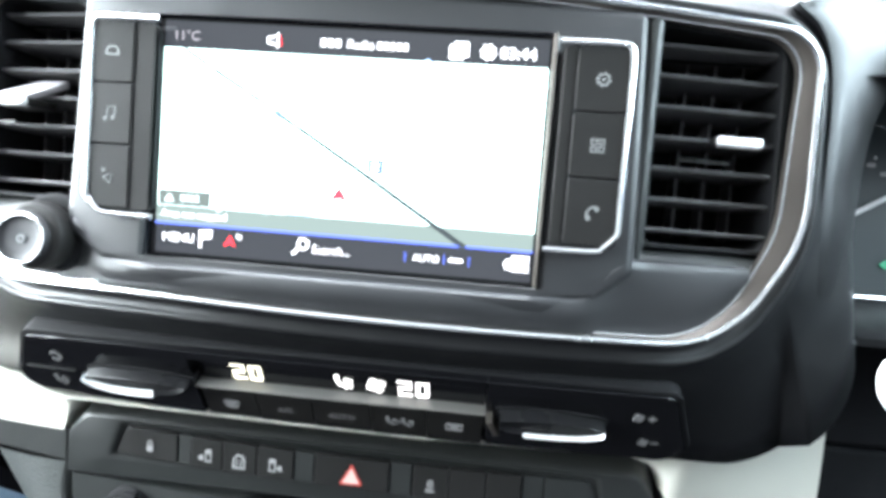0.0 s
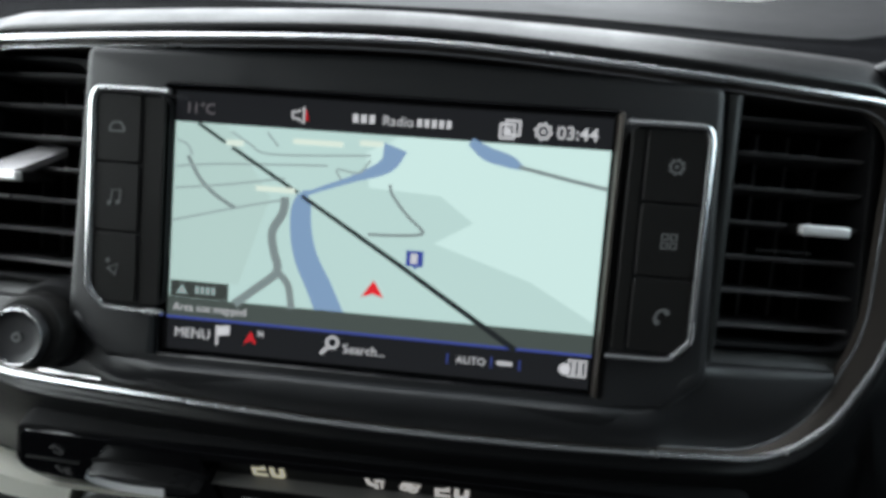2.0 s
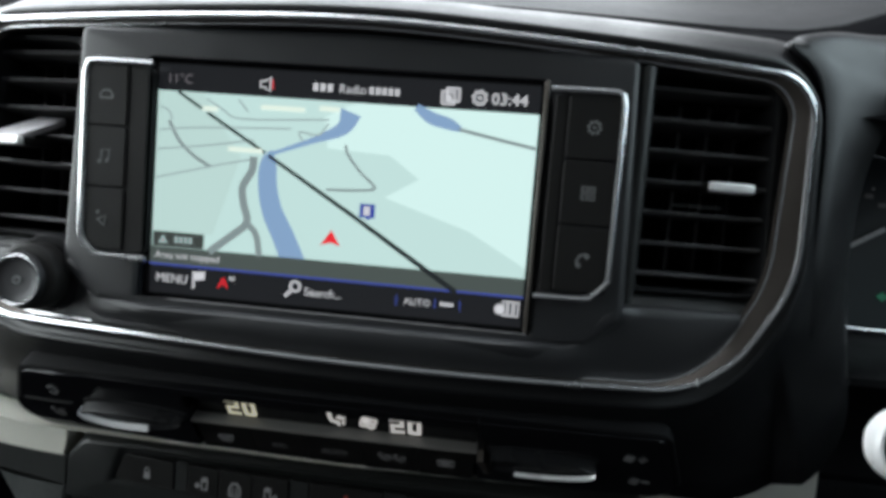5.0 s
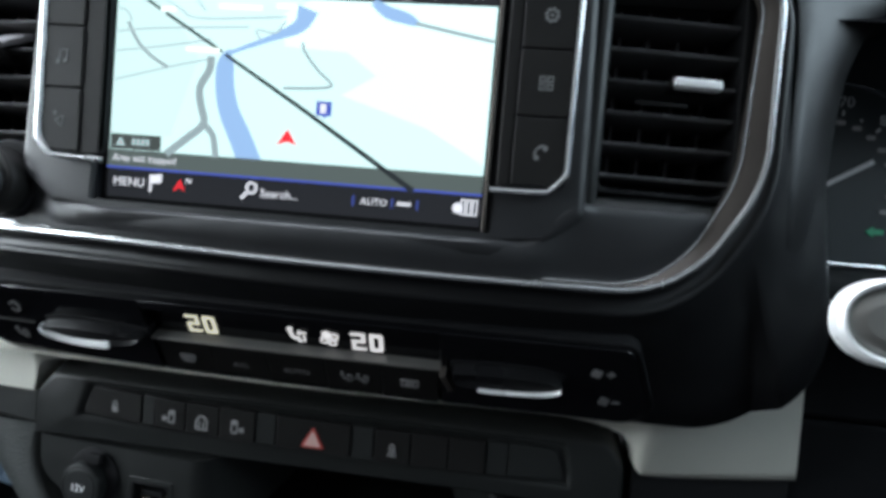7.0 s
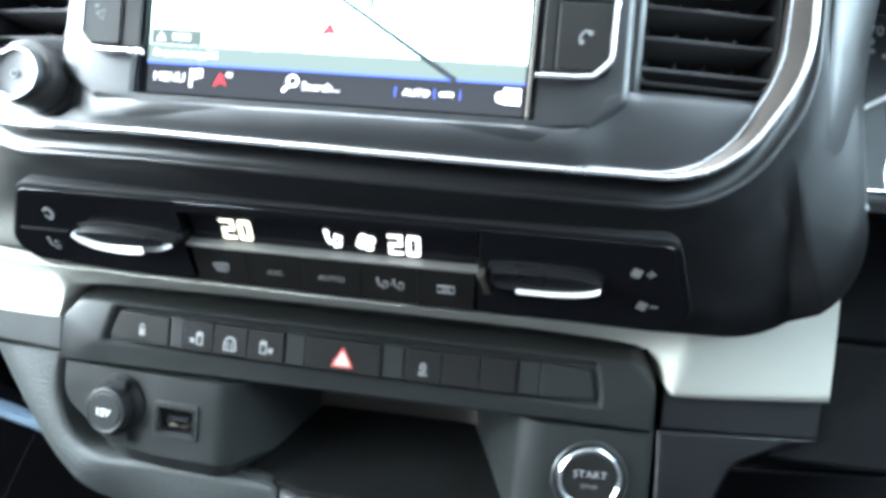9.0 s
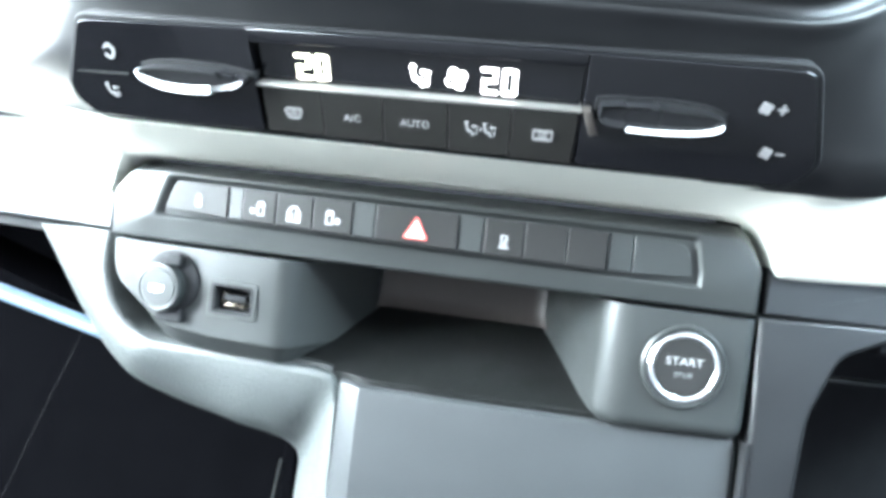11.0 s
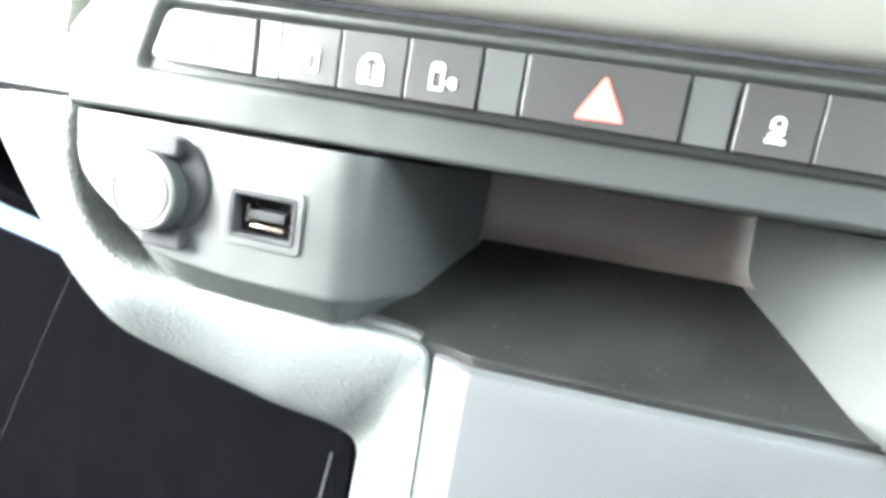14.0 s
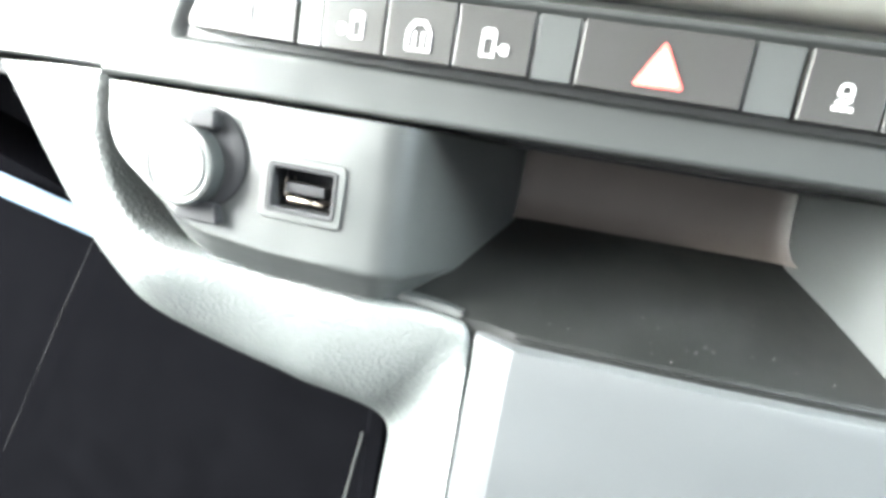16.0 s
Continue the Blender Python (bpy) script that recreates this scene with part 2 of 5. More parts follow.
def box(x0, x1, y0, y1, z0, z1, bevel=0.0, bm=None):
    F = Face((0, 0, 0), (0, 0, 1))
    return prism(F, rrect(x0, x1, z0, z1, bevel, 3), -y1, -y0, bevel, bm)


def slab(F, outline, d, bm=None):
    """A thin printed mark."""
    return prism(F, outline, d - 0.004, d, 0.0, bm)


def ribbon(F, points, width, d, bm=None):
    """A line of even width through points on a plane; width may be one for each point."""
    bm = bm or bmesh.new()
    w = width if isinstance(width, (list, tuple)) else [width] * len(points)
    left, right = [], []
    for i, p in enumerate(points):
        a, c = Vector(points[max(0, i - 1)]), Vector(points[min(len(points) - 1, i + 1)])
        t = (c - a).normalized()
        m = Vector((-t.y, t.x)) * w[i] / 2
        left.append(Vector(p) + m)
        right.append(Vector(p) - m)
    rings = [[F.at(a.x, a.y, d - 0.003), F.at(a.x, a.y, d), F.at(b.x, b.y, d), F.at(b.x, b.y, d - 0.003)] for a, b in zip(left, right)]
    return loft(bm, rings, cap0=True, cap1=True)


def curve(points, steps=6):
    """A smooth line through points of any dimension."""
    p = [np.array(q, float) for q in points]
    p = [2 * p[0] - p[1]] + p + [2 * p[-1] - p[-2]]
    out = []
    for i in range(1, len(p) - 2):
        for k in range(steps):
            t = k / steps
            a, b, c, d = p[i - 1 : i + 3]
            out.append(tuple(0.5 * (2 * b + (c - a) * t + (2 * a - 5 * b + 4 * c - d) * t * t + (3 * b - a - 3 * c + d) * t**3)))
    out.append(tuple(p[-2]))
    return out


def tube(points, r, n=8, closed=False, bm=None):
    bm = bm or bmesh.new()
    pts = [Vector(p) for p in points]
    rings, m = [], len(pts)
    for i, p in enumerate(pts):
        a = pts[(i - 1) % m] if closed or i else p
        b = pts[(i + 1) % m] if closed or i < m - 1 else p
        t = (b - a).normalized()
        side = t.cross(Vector((0, 1, 0)))
        side = side.normalized() if side.length > 1e-4 else Vector((1, 0, 0))
        up = side.cross(t)
        rings.append([p + (side * math.cos(2 * math.pi * k / n) + up * math.sin(2 * math.pi * k / n)) * r for k in range(n)])
    if closed:
        rings.append(rings[0])
        loft(bm, rings)
        bmesh.ops.remove_doubles(bm, verts=bm.verts[:], dist=1e-6)
        return bm
    return loft(bm, rings, cap0=True, cap1=True)


def turned(F, u, v, profile, n=40, bm=None, sq=1.0):
    """A turned shape on a plane, from (radius, height) pairs."""
    bm = bm or bmesh.new()
    rings = [[F.at(u + r * math.cos(2 * math.pi * k / n), v + sq * r * math.sin(2 * math.pi * k / n), d) for k in range(n)] for r, d in profile]
    return loft(bm, rings, cap0=True, cap1=True)


def disc(u, v, r, n=16):
    return [(u + r * math.cos(2 * math.pi * k / n), v + r * math.sin(2 * math.pi * k / n)) for k in range(n)]


def letters(F, text, u, v, size, d, stretch=1.0, middle=False, bold=0.0):
    """Letters of Blender's own font, lying on a plane; u, v is the left end (or the middle) of the foot line, size the height of a capital."""
    cu = bpy.data.curves.new("text", "FONT")
    cu.body, cu.size, cu.extrude, cu.offset = text, 1.0, 0.0, bold
    cu.resolution_u = 3
    ob = bpy.data.objects.new("text", cu)
    me = ob.to_mesh()
    bm = bmesh.new()
    bm.from_mesh(me)
    ob.to_mesh_clear()
    bpy.data.objects.remove(ob)
    bpy.data.curves.remove(cu)
    xs = [w.co.x for w in bm.verts] or [0.0]
    mid = (min(xs) + max(xs)) / 2 if middle else min(xs)
    s = size / 0.69
    for w in bm.verts:
        w.co = F.at(u + (w.co.x - mid) * s * stretch, v + w.co.y * s, d)
    return bm


def bars(F, u0, u1, v, h, d, n, bm=None):
    """Writing too small to read, as a row of plain bars."""
    bm = bm or bmesh.new()
    w = (u1 - u0) / n
    for k in range(n):
        slab(F, rrect(u0 + k * w, u0 + (k + (1.0 if n == 1 else 0.62)) * w, v, v + h), d, bm)
    return bm


def wbox(name, x0, x1, y0, y1, z0, z1, material, label, category, kind="structure"):
    """A plain upright block in metres of the cab."""
    bm = bmesh.new()
    bmesh.ops.create_cube(bm, size=1.0)
    for v in bm.verts:
        v.co = Vector(((v.co.x) * (x1 - x0), v.co.y * (y1 - y0), v.co.z * (z1 - z0)))
    bmesh.ops.bevel(bm, geom=bm.edges[:], offset=0.006, segments=2, affect="EDGES")
    ob = new(name, meshed(name, bm, material))
    ob.location = ((x0 + x1) / 2, (y0 + y1) / 2, (z0 + z1) / 2)
    return tagged(ob, label, category, "", kind)

# ---- cab shell ----
wbox("floor", -1.12, 0.9, -1.3, 1.1, -0.06, 0.0, M_CARPET, "dark carpeted cab floor", "floor")
wbox("ceiling", -1.12, 0.9, -1.3, 0.20, 1.72, 1.78, M_HEAD, "light grey cab headlining", "ceiling")
wbox("wall_rear", -1.12, 0.9, -0.86, -0.80, 0.0, 1.78, M_SEAT, "dark cloth lined cab bulkhead", "wall")
wbox("wall_bulkhead", -1.12, 0.9, 1.05, 1.11, 0.0, 0.86, M_DARK, "black footwell bulkhead", "wall")
for side, x0, x1 in (("left", -1.12, -1.06), ("right", 0.9, 0.96)):
    wbox("wall_" + side, x0, x1, -1.3, 1.1, 0.0, 0.80, M_SOFT, "black plastic cab door lining", "wall")
    wbox("trim_pillar_" + side, x0, x1, -1.3, -0.62, 0.80, 1.78, M_HEAD, "light grey lined door pillar", "pillar")
    wbox("trim_rail_" + side, x0, x1, -0.62, 0.60, 1.62, 1.78, M_HEAD, "light grey lined roof rail", "roof rail")
    wbox("trim_post_" + side, x0, x1, 0.36, 0.44, 0.80, 1.62, M_SOFT, "dark plastic windscreen post", "pillar")

# ---- dashboard body ----
POD = (0.05, -0.5, 3.0)
FP = Face((0, 2.166, 0), (0, 0.05, 1))


def pod_ring(grow, low, right=0.0, left=0.0, top=0.0, bottom=0.0, d=0.0, dl=0.0, dt=0.0, db=0.0, dr=0.0, seg=14, corner=0.46, gaps=14):
    """The pod's outline, grown outwards, with a depth for each side; rows of (u, v, depth), the long sides evenly divided."""
    c = [
        (-2.36 - grow - left, -0.320 - grow - bottom, corner + grow * low, d + dl + db),
        (0.98 + 0.54 * grow + 0.36 * bottom + 0.5 * right, -0.338 - grow - bottom, 0.45 + grow * low, d + db),
        (1.262 + grow + right + 0.25 * bottom, 0.10 - 0.3 * grow - 1.9 * bottom, 0.55 + grow * low + 0.6 * bottom, d + dr + 0.3 * db),
        (1.272 + grow + 0.5 * right, 0.895 + grow + top, 0.17 + grow * low, d + 0.4 * dt + dr),
        (-0.50, 0.988 + grow + top, 9.0, d + dt),
        (-2.39 - grow - left, 0.935 + grow + top, 0.26 + grow * low, d + dl + dt),
    ]
    flat = rpoly([p[:3] for p in c], seg)
    assert len(flat) == len(c) * (seg + 1)
    rows = [(u, v, c[k // (seg + 1)][3]) for k, (u, v) in enumerate(flat)]
    out = []
    for k, a in enumerate(rows):
        out.append(a)
        b = rows[(k + 1) % len(rows)]
        if (k + 1) % (seg + 1) == 0:
            out += [tuple(a[q] + (b[q] - a[q]) * i / gaps for q in range(3)) for i in range(1, gaps)]
    sag = -0.28 - grow - bottom
    return [(u, v - 0.014 * max(0.0, 1 - ((u + 0.1) / 1.2) ** 2) if v < sag else v, w) for u, v, w in out]


def ring3(F, r):
    return [F.at(u, v, w) for u, v, w in r]


def skin(r):
    """A ring of the pod; its chin runs level, without the bow of the rest."""
    out = []
    for u, v, w in r:
        chin = min(1.0, max(0.0, (-0.42 - v) / 0.22))
        out.append(FP.at(u, v, w - chin * (0.150 - 0.05 * min(1.73, abs(u + 0.5)) ** 2)))
    return out


bm = bmesh.new()
loft(bm, [skin(r) for r in (
    pod_ring(0.012, 1.0, d=-0.30),
    pod_ring(0.014, 1.0, d=-0.060),
    pod_ring(0.026, 1.0, d=-0.095),
    pod_ring(0.054, 1.0, bottom=0.014, d=-0.112),
    pod_ring(0.066, 1.0, bottom=0.018, d=-0.098),
    pod_ring(0.076, 1.0, bottom=0.020, d=-0.088),
    pod_ring(0.086, 1.0, bottom=0.022, d=-0.092),
    pod_ring(0.098, 1.0, bottom=0.024, d=-0.104),
    pod_ring(0.125, 1.0, bottom=0.025, d=-0.130),
    pod_ring(0.175, 1.0, right=0.02, bottom=0.04, d=-0.160, dt=-0.03),
    pod_ring(0.215, 1.0, right=0.10, bottom=0.12, left=0.16, top=0.01, d=-0.20, db=-0.06, dt=-0.12),
    pod_ring(0.230, 0.8, right=0.135, bottom=0.25, left=0.6, top=0.006, corner=0.25, d=-0.215, dl=-0.06, db=-0.115, dt=-0.18),
    pod_ring(0.240, 0.6, right=0.165, bottom=0.368, left=1.1, top=0.0, corner=0.05, d=-0.235, dl=-0.12, db=-0.165, dt=-0.26),
    pod_ring(0.240, 0.6, right=0.190, bottom=0.370, left=1.8, top=0.0, corner=0.05, d=-0.30, dl=0.0, db=-0.15, dt=-0.22),
    pod_ring(0.235, 0.6, right=0.20, bottom=0.368, left=2.4, top=0.0, corner=0.05, d=-0.62, dl=0.1, db=-0.06, dt=-0.10, dr=-0.10),
    pod_ring(0.150, 0.6, right=0.20, bottom=0.360, left=2.4, corner=0.05, d=-1.4),
)])
solid("dashboard_pod", bm, M_SOFT, (-0.5, 2.6, -0.5), "black soft-touch dashboard pod with a rounded hood", "dashboard", bend=POD, kind="structure", smooth=80)

# top of the dashboard, running to the windscreen
def top_sheet(prof):
    bm = bmesh.new()
    rows = [[Vector((x, y + 0.012 * (x + 0.5) ** 2, z + (0.07 - 0.02 * min(x, 1.0)) * min(1.0, max(0.0, (y - 4.2) / 1.2)) - 0.010 * max(0.0, -x - 2.0) ** 2 - 0.028 * min(1.6, max(0.0, x)) * (y > 3.9) + 0.30 * min(1.0, max(0.0, x - 1.9)) ** 2 * (y > 3.9))) for x in np.linspace(-9.2, 8.6, 61)] for y, z in prof]
    return loft(bm, rows, closed=False)


solid("dashboard_top", top_sheet(curve([(2.50, 0.80), (3.0, 1.10), (3.6, 1.44), (3.95, 1.66), (4.06, 1.745), (4.09, 1.70)], 3)), M_TOP, (-0.5, 3.0, 1.0), "black grained dashboard top below the windscreen", "dashboard", kind="structure")
solid("windscreen_ledge", top_sheet(curve([(4.10, 1.70), (4.105, 1.755), (4.14, 1.785), (4.40, 1.94), (5.0, 2.235), (5.45, 2.455), (5.60, 2.49), (5.70, 2.45), (5.75, 2.0)], 3)), M_LEDGE, (-0.5, 4.8, 2.1), "grey grained ledge at the foot of the windscreen", "dashboard", kind="structure")

# ---- silver trim sweeping under the climate panel ----
T_TOP = curve([(-9.0, 3.0, -0.55), (-4.2, 2.80, -0.72), (-2.9, 2.66, -0.87), (-2.30, 2.592, -0.930), (-2.235, 2.587, -0.936), (-2.205, 2.585, -0.940), (-2.165, 2.582, -0.944), (-2.06, 2.578, -0.951), (-1.6, 2.576, -0.957), (-0.5, 2.575, -0.965), (0.5, 2.62, -0.964), (0.98, 2.68, -0.954), (1.10, 2.71, -0.947), (1.24, 2.745, -0.925), (1.52, 2.81, -0.834), (1.760, 2.860, -0.712)], 5)
T_BOT = curve([(-9.0, 3.6, -1.25), (-4.2, 3.36, -1.28), (-2.9, 3.05, -1.290), (-2.30, 2.945, -1.282), (-2.235, 2.930, -1.262), (-2.205, 2.915, -1.190), (-2.165, 2.905, -1.112), (-2.06, 2.915, -1.074), (-1.6, 2.95, -1.064), (-0.5, 2.98, -1.064), (0.5, 2.98, -1.070), (0.955, 2.89, -1.100), (1.060, 2.93, -1.285), (1.14, 2.945, -1.318), (1.50, 2.995, -1.305), (1.865, 3.040, -1.283)], 5)
bm = bmesh.new()
rings = []
for a, b in zip(T_TOP, T_BOT):
    a, b = Vector(a), Vector(b)
    out = Vector((0, -0.8, -0.6)).normalized()
    row = [a + Vector((0, 0.10, 0.02))]
    drop, tuck = a.z - b.z, min(1.0, max(0.0, (-1.62 - a.x) / 0.45))
    for k in range(13):
        t = k / 12
        p = a.lerp(b, t) + out * 0.006 * math.sin(math.pi * t) ** 0.7
        p.y += tuck * (b.y - a.y) * ((1 - math.exp(-t * drop / 0.055)) / (1 - math.exp(-drop / 0.055)) - t)
        row.append(p)
    row += [b + Vector((0, 0.10, -0.010)), b + Vector((0, 0.35, 0.05)), a + Vector((0, 0.45, 0.0))]
    rings.append(row)
loft(bm, rings, cap0=True, cap1=True)
solid("dashboard_trim", bm, M_TRIM, (-0.5, 2.8, -1.1), "champagne silver painted trim strip sweeping under the climate panel", "trim strip", kind="structure", smooth=75)

# ---- metal ring round the pod ----
ring = thing("pod_trim_ring", (-0.5, 2.2, -0.3), "bronze satin metal ring with chrome edges round the pod", "trim ring", bend=POD)


def slim(grow, side, d):
    """The outline drawn in more at the sides than above and below."""
    return [(u, v, d) for u, v, _ in pod_ring(grow, 1.0, right=-side, left=-side)]


bm = bmesh.new()
loft(bm, [ring3(FP, slim(0.004, 0.0, -0.20)), ring3(FP, slim(0.004, 0.0, -0.01)), ring3(FP, slim(-0.006, 0.01, 0.0)), ring3(FP, slim(-0.013, 0.05, -0.012)), ring3(FP, slim(-0.020, 0.075, -0.030)), ring3(FP, slim(-0.024, 0.080, -0.060))])
part("band", bm, M_SATIN, ring)
part("outer_bead", tube(ring3(FP, slim(0.0, 0.0, 0.0)), 0.013, 8, True), M_CHROME, ring, "bright chrome edge")
part("inner_bead", tube(ring3(FP, slim(-0.021, 0.076, -0.026)), 0.006, 8, True), M_CHROME, ring, "thin chrome edge")

# ---- fascia inside the ring ----
fas = thing("screen_fascia", (-0.55, 2.3, -0.2), "charcoal plastic fascia holding the touchscreen and vents", "fascia", bend=POD)
part("back_plate", prism(FP, [(u, v) for u, v, _ in pod_ring(0.0, 1.0)], -0.62, -0.50), M_DARK, fas)
RIM = slim(-0.026, 0.072, 0.0)


def rim_low(x):
    """Height of the ring's lower inner edge at x."""
    best = -0.29
    n = len(RIM)
    for k in range(n):
        (a, b, _), (c, e, _) = RIM[k], RIM[(k + 1) % n]
        if min(b, e) < 0.25 and min(a, c) <= x <= max(a, c) and abs(c - a) > 1e-6:
            best = b + (e - b) * (x - a) / (c - a)
            break
    return best


bm = bmesh.new()
cols = []
for x in np.linspace(-2.225, 1.150, 70):
    s = min(1.0, max(0.0, min(x + 1.67, 0.58 - x) / 0.20))
    s = s * s * (3 - 2 * s)
    top, foot = -0.035 - 0.165 * s, rim_low(x) - 0.01
    if foot > top - 0.01:
        continue
    y0 = 2.176 - 0.026 * s
    centre = min(1.0, max(0.0, min(x + 1.68, 0.60 - x) / 0.06)) * (1 - s)
    inside = min(1.0, max(0.0, min(x + 1.72, 0.63 - x) / 0.08)) * (1 - max(0.0, 2 * s - 1))
    flush = 2.187 - POD[0] * (x - POD[1]) ** 2
    row = [Vector((x, 2.50, top + 0.004)), Vector((x, (flush + 0.008) * inside + (y0 + 0.02) * (1 - inside), top + 0.002))]
    for t in np.linspace(0.03, 1, 10):
        blend = min(1.0, t / 0.45)
        blend = blend * blend * (3 - 2 * blend)
        rise = min(1.0, t / 0.4)
        rise = 1 - inside * (1 - rise * rise * (3 - 2 * rise))
        y = y0 - 0.022 * (1 - (1 - t) ** 3) + 0.034 * t * t + 0.012 * centre * (1 - blend)
        row.append(Vector((x, flush + (y - flush) * rise, top + (foot - top) * t)))
    cols.append(row)
loft(bm, cols, closed=False)
part("lower_panel", bm, M_FASCIA, fas, smooth=70)
# sloping sills under the two vents
for x0, x1 in ((-2.235, -1.66), (0.60, 1.155)):
    bm = bmesh.new()
    loft(bm, [[Vector((x, 2.38, 0.035)), Vector((x, 2.33, 0.030)), Vector((x, 2.27, 0.005)), Vector((x, 2.215, -0.035)), Vector((x, 2.20, -0.085)), Vector((x, 2.5, -0.085))] for x in np.linspace(x0, x1, 8)], cap0=True, cap1=True)
    part("vent_sill", bm, M_PANEL, fas)
bm = bmesh.new()
loft(bm, [[Vector((x, y + 0.03 * max(0.0, (0.06 - z) / 0.12) ** 2, z)) for x, y in ((0.588, 2.40), (0.588, 2.215), (0.594, 2.200), (0.610, 2.196), (0.630, 2.203), (0.643, 2.222), (0.648, 2.26), (0.648, 2.42))] for z in (-0.06, -0.03, 0.0, 0.04, 0.3, 0.6, 0.88)], cap0=True, cap1=True)
part("vent_cheek", bm, M_PANEL, fas)
mid = rpoly([(-1.52, -0.215, 0.04), (0.46, -0.215, 0.04), (0.60, -0.09, 0.06), (0.585, 0.918, 0.05), (-0.5, 0.956), (-1.685, 0.930, 0.05), (-1.69, -0.09, 0.06)], 6)
hole = rpoly([(-1.342, -0.190, 0.004), (0.236, -0.190, 0.004), (0.244, -0.182, 0.004), (0.244, 0.795, 0.02), (-0.5, 0.796), (-1.350, 0.795, 0.02), (-1.350, -0.182, 0.004)], 6)
FM = Face((0, 2.198, 0), (0, 0.06, 1))
sur = thing("screen_surround", (-0.55, 2.2, -0.3), "raised charcoal panel framing the touchscreen", "screen surround")
bm = bmesh.new()
rings = [[FM.at(u, v, -0.5) for u, v in hole], [FM.at(u, v, -0.5) for u, v in mid]]
for k in range(6):
    a = math.pi / 2 * k / 5
    rings.append([FM.at(u, v, -0.050 * (1 - math.sin(a))) for u, v in inset(mid, 0.042 * (1 - math.cos(a)))])
rings += [[FM.at(u, v, 0.0) for u, v in inset(hole, -0.012)], [FM.at(u, v, -0.012) for u, v in hole], [FM.at(u, v, -0.5) for u, v in hole]]
loft(bm, rings)
part("panel", bm, M_FASCIA, sur)
# soft ledge under the screen
bm = bmesh.new()
rows = []
for x in np.linspace(-1.50, 0.42, 24):
    s = min(1.0, (min(x + 1.50, 0.42 - x)) / 0.22)
    s = s * s * (3 - 2 * s)
    rows.append([Vector((x, 2.195 - s * a, z)) for a, z in ((0.0, -0.195), (0.03, -0.200), (0.043, -0.212), (0.042, -0.230), (0.034, -0.255), (0.018, -0.275))])
loft(bm, rows, closed=False)
part("ledge", bm, M_FASCIA, sur)

# ---- air vents ----


def air_vent(x0, x1, label, tab):
    v = thing("air_vent", ((x0 + x1) / 2, 2.4, 0.4), label, "air vent", "dashboard vents", bend=POD)
    fr = rpoly([(x0 - 0.03, 0.02, 0.05), (x1 + 0.05, 0.02, 0.10), (x1 + 0.05, 0.90, 0.08), (x0 - 0.03, 0.92, 0.05)], 4)
    ins = rpoly([(x0, 0.04, 0.04), (x1, 0.04, 0.08), (x1, 0.88, 0.08), (x0, 0.90, 0.04)], 4)
    part("housing", framed(FP, fr, ins, -0.48, -0.085, 0.006), M_RUBBER, v)
    for k in range(7):
        z = 0.096 + 0.1245 * k
        shape = [(-0.40, -0.010), (-0.40, 0.008), (-0.15, 0.009), (-0.118, 0.007), (-0.112, 0.0), (-0.118, -0.007), (-0.15, -0.011)]
        bm = bmesh.new()
        loft(bm, [[FP.at(x, z + b + 0.05 * (a + 0.12) * -0.4, a) for a, b in shape] for x in np.linspace(x0 + 0.004, x1 - 0.004, 8)], cap0=True, cap1=True)
        part("slat", bm, M_SLAT, v)
    for k in range(4):
        x = x0 + (x1 - x0) * (0.14 + 0.24 * k)
        part("vane", box(x - 0.006, x + 0.006, 2.50, 2.60, 0.06, 0.88), M_SLAT, v)
    tx, tz, tw, td = tab
    t = part("slider", box(tx - tw / 2, tx + tw / 2, FP.o.y + 0.05 * tz - td, FP.o.y + 0.05 * tz + 0.16, tz - 0.018, tz + 0.020, 0.007), M_BUTTON, v)
    part("chrome_tip", box(tx - tw / 2 + 0.002, tx + tw / 2 - 0.002, FP.o.y + 0.05 * tz - td - 0.022, FP.o.y + 0.05 * tz - td + 0.026, tz - 0.019, tz + 0.020, 0.010), M_TAB, t, "bright silver tip")
    part("stop_mark", box(tx - 0.23, tx - 0.03, FP.o.y + 0.05 * tz + 0.05, FP.o.y + 0.05 * tz + 0.07, tz - 0.085, tz - 0.078), M_BUTTON, v)
    return v


air_vent(0.645, 1.165, "black slatted air vent beside the touchscreen buttons", (0.985, 0.452, 0.185, -0.045))
air_vent(-2.225, -1.745, "black slatted air vent above the rotary knob", (-2.03, 0.425, 0.165, 0.0))
# the flat blade of the vent over the knob
blade = thing("vent_lever", (-2.0, 2.3, 0.46), "satin silver lever on the vent slat", "vent lever", bend=POD)
bm = bmesh.new()
loft(bm, [[Vector((-2.145 + e, 2.19 - f, 0.418 + g)), Vector((-1.985 - e, 2.19 - f, 0.418 + g)), Vector((-1.905 - e, 2.37, 0.520 + g)), Vector((-2.055 + e, 2.37, 0.520 + g))] for e, f, g in ((0.0, 0.0, 0.0), (0.0, 0.008, 0.006), (0.0, 0.008, 0.026), (0.004, 0.0, 0.034))], cap0=True, cap1=True)
part("blade", bm, M_BLADE, blade)

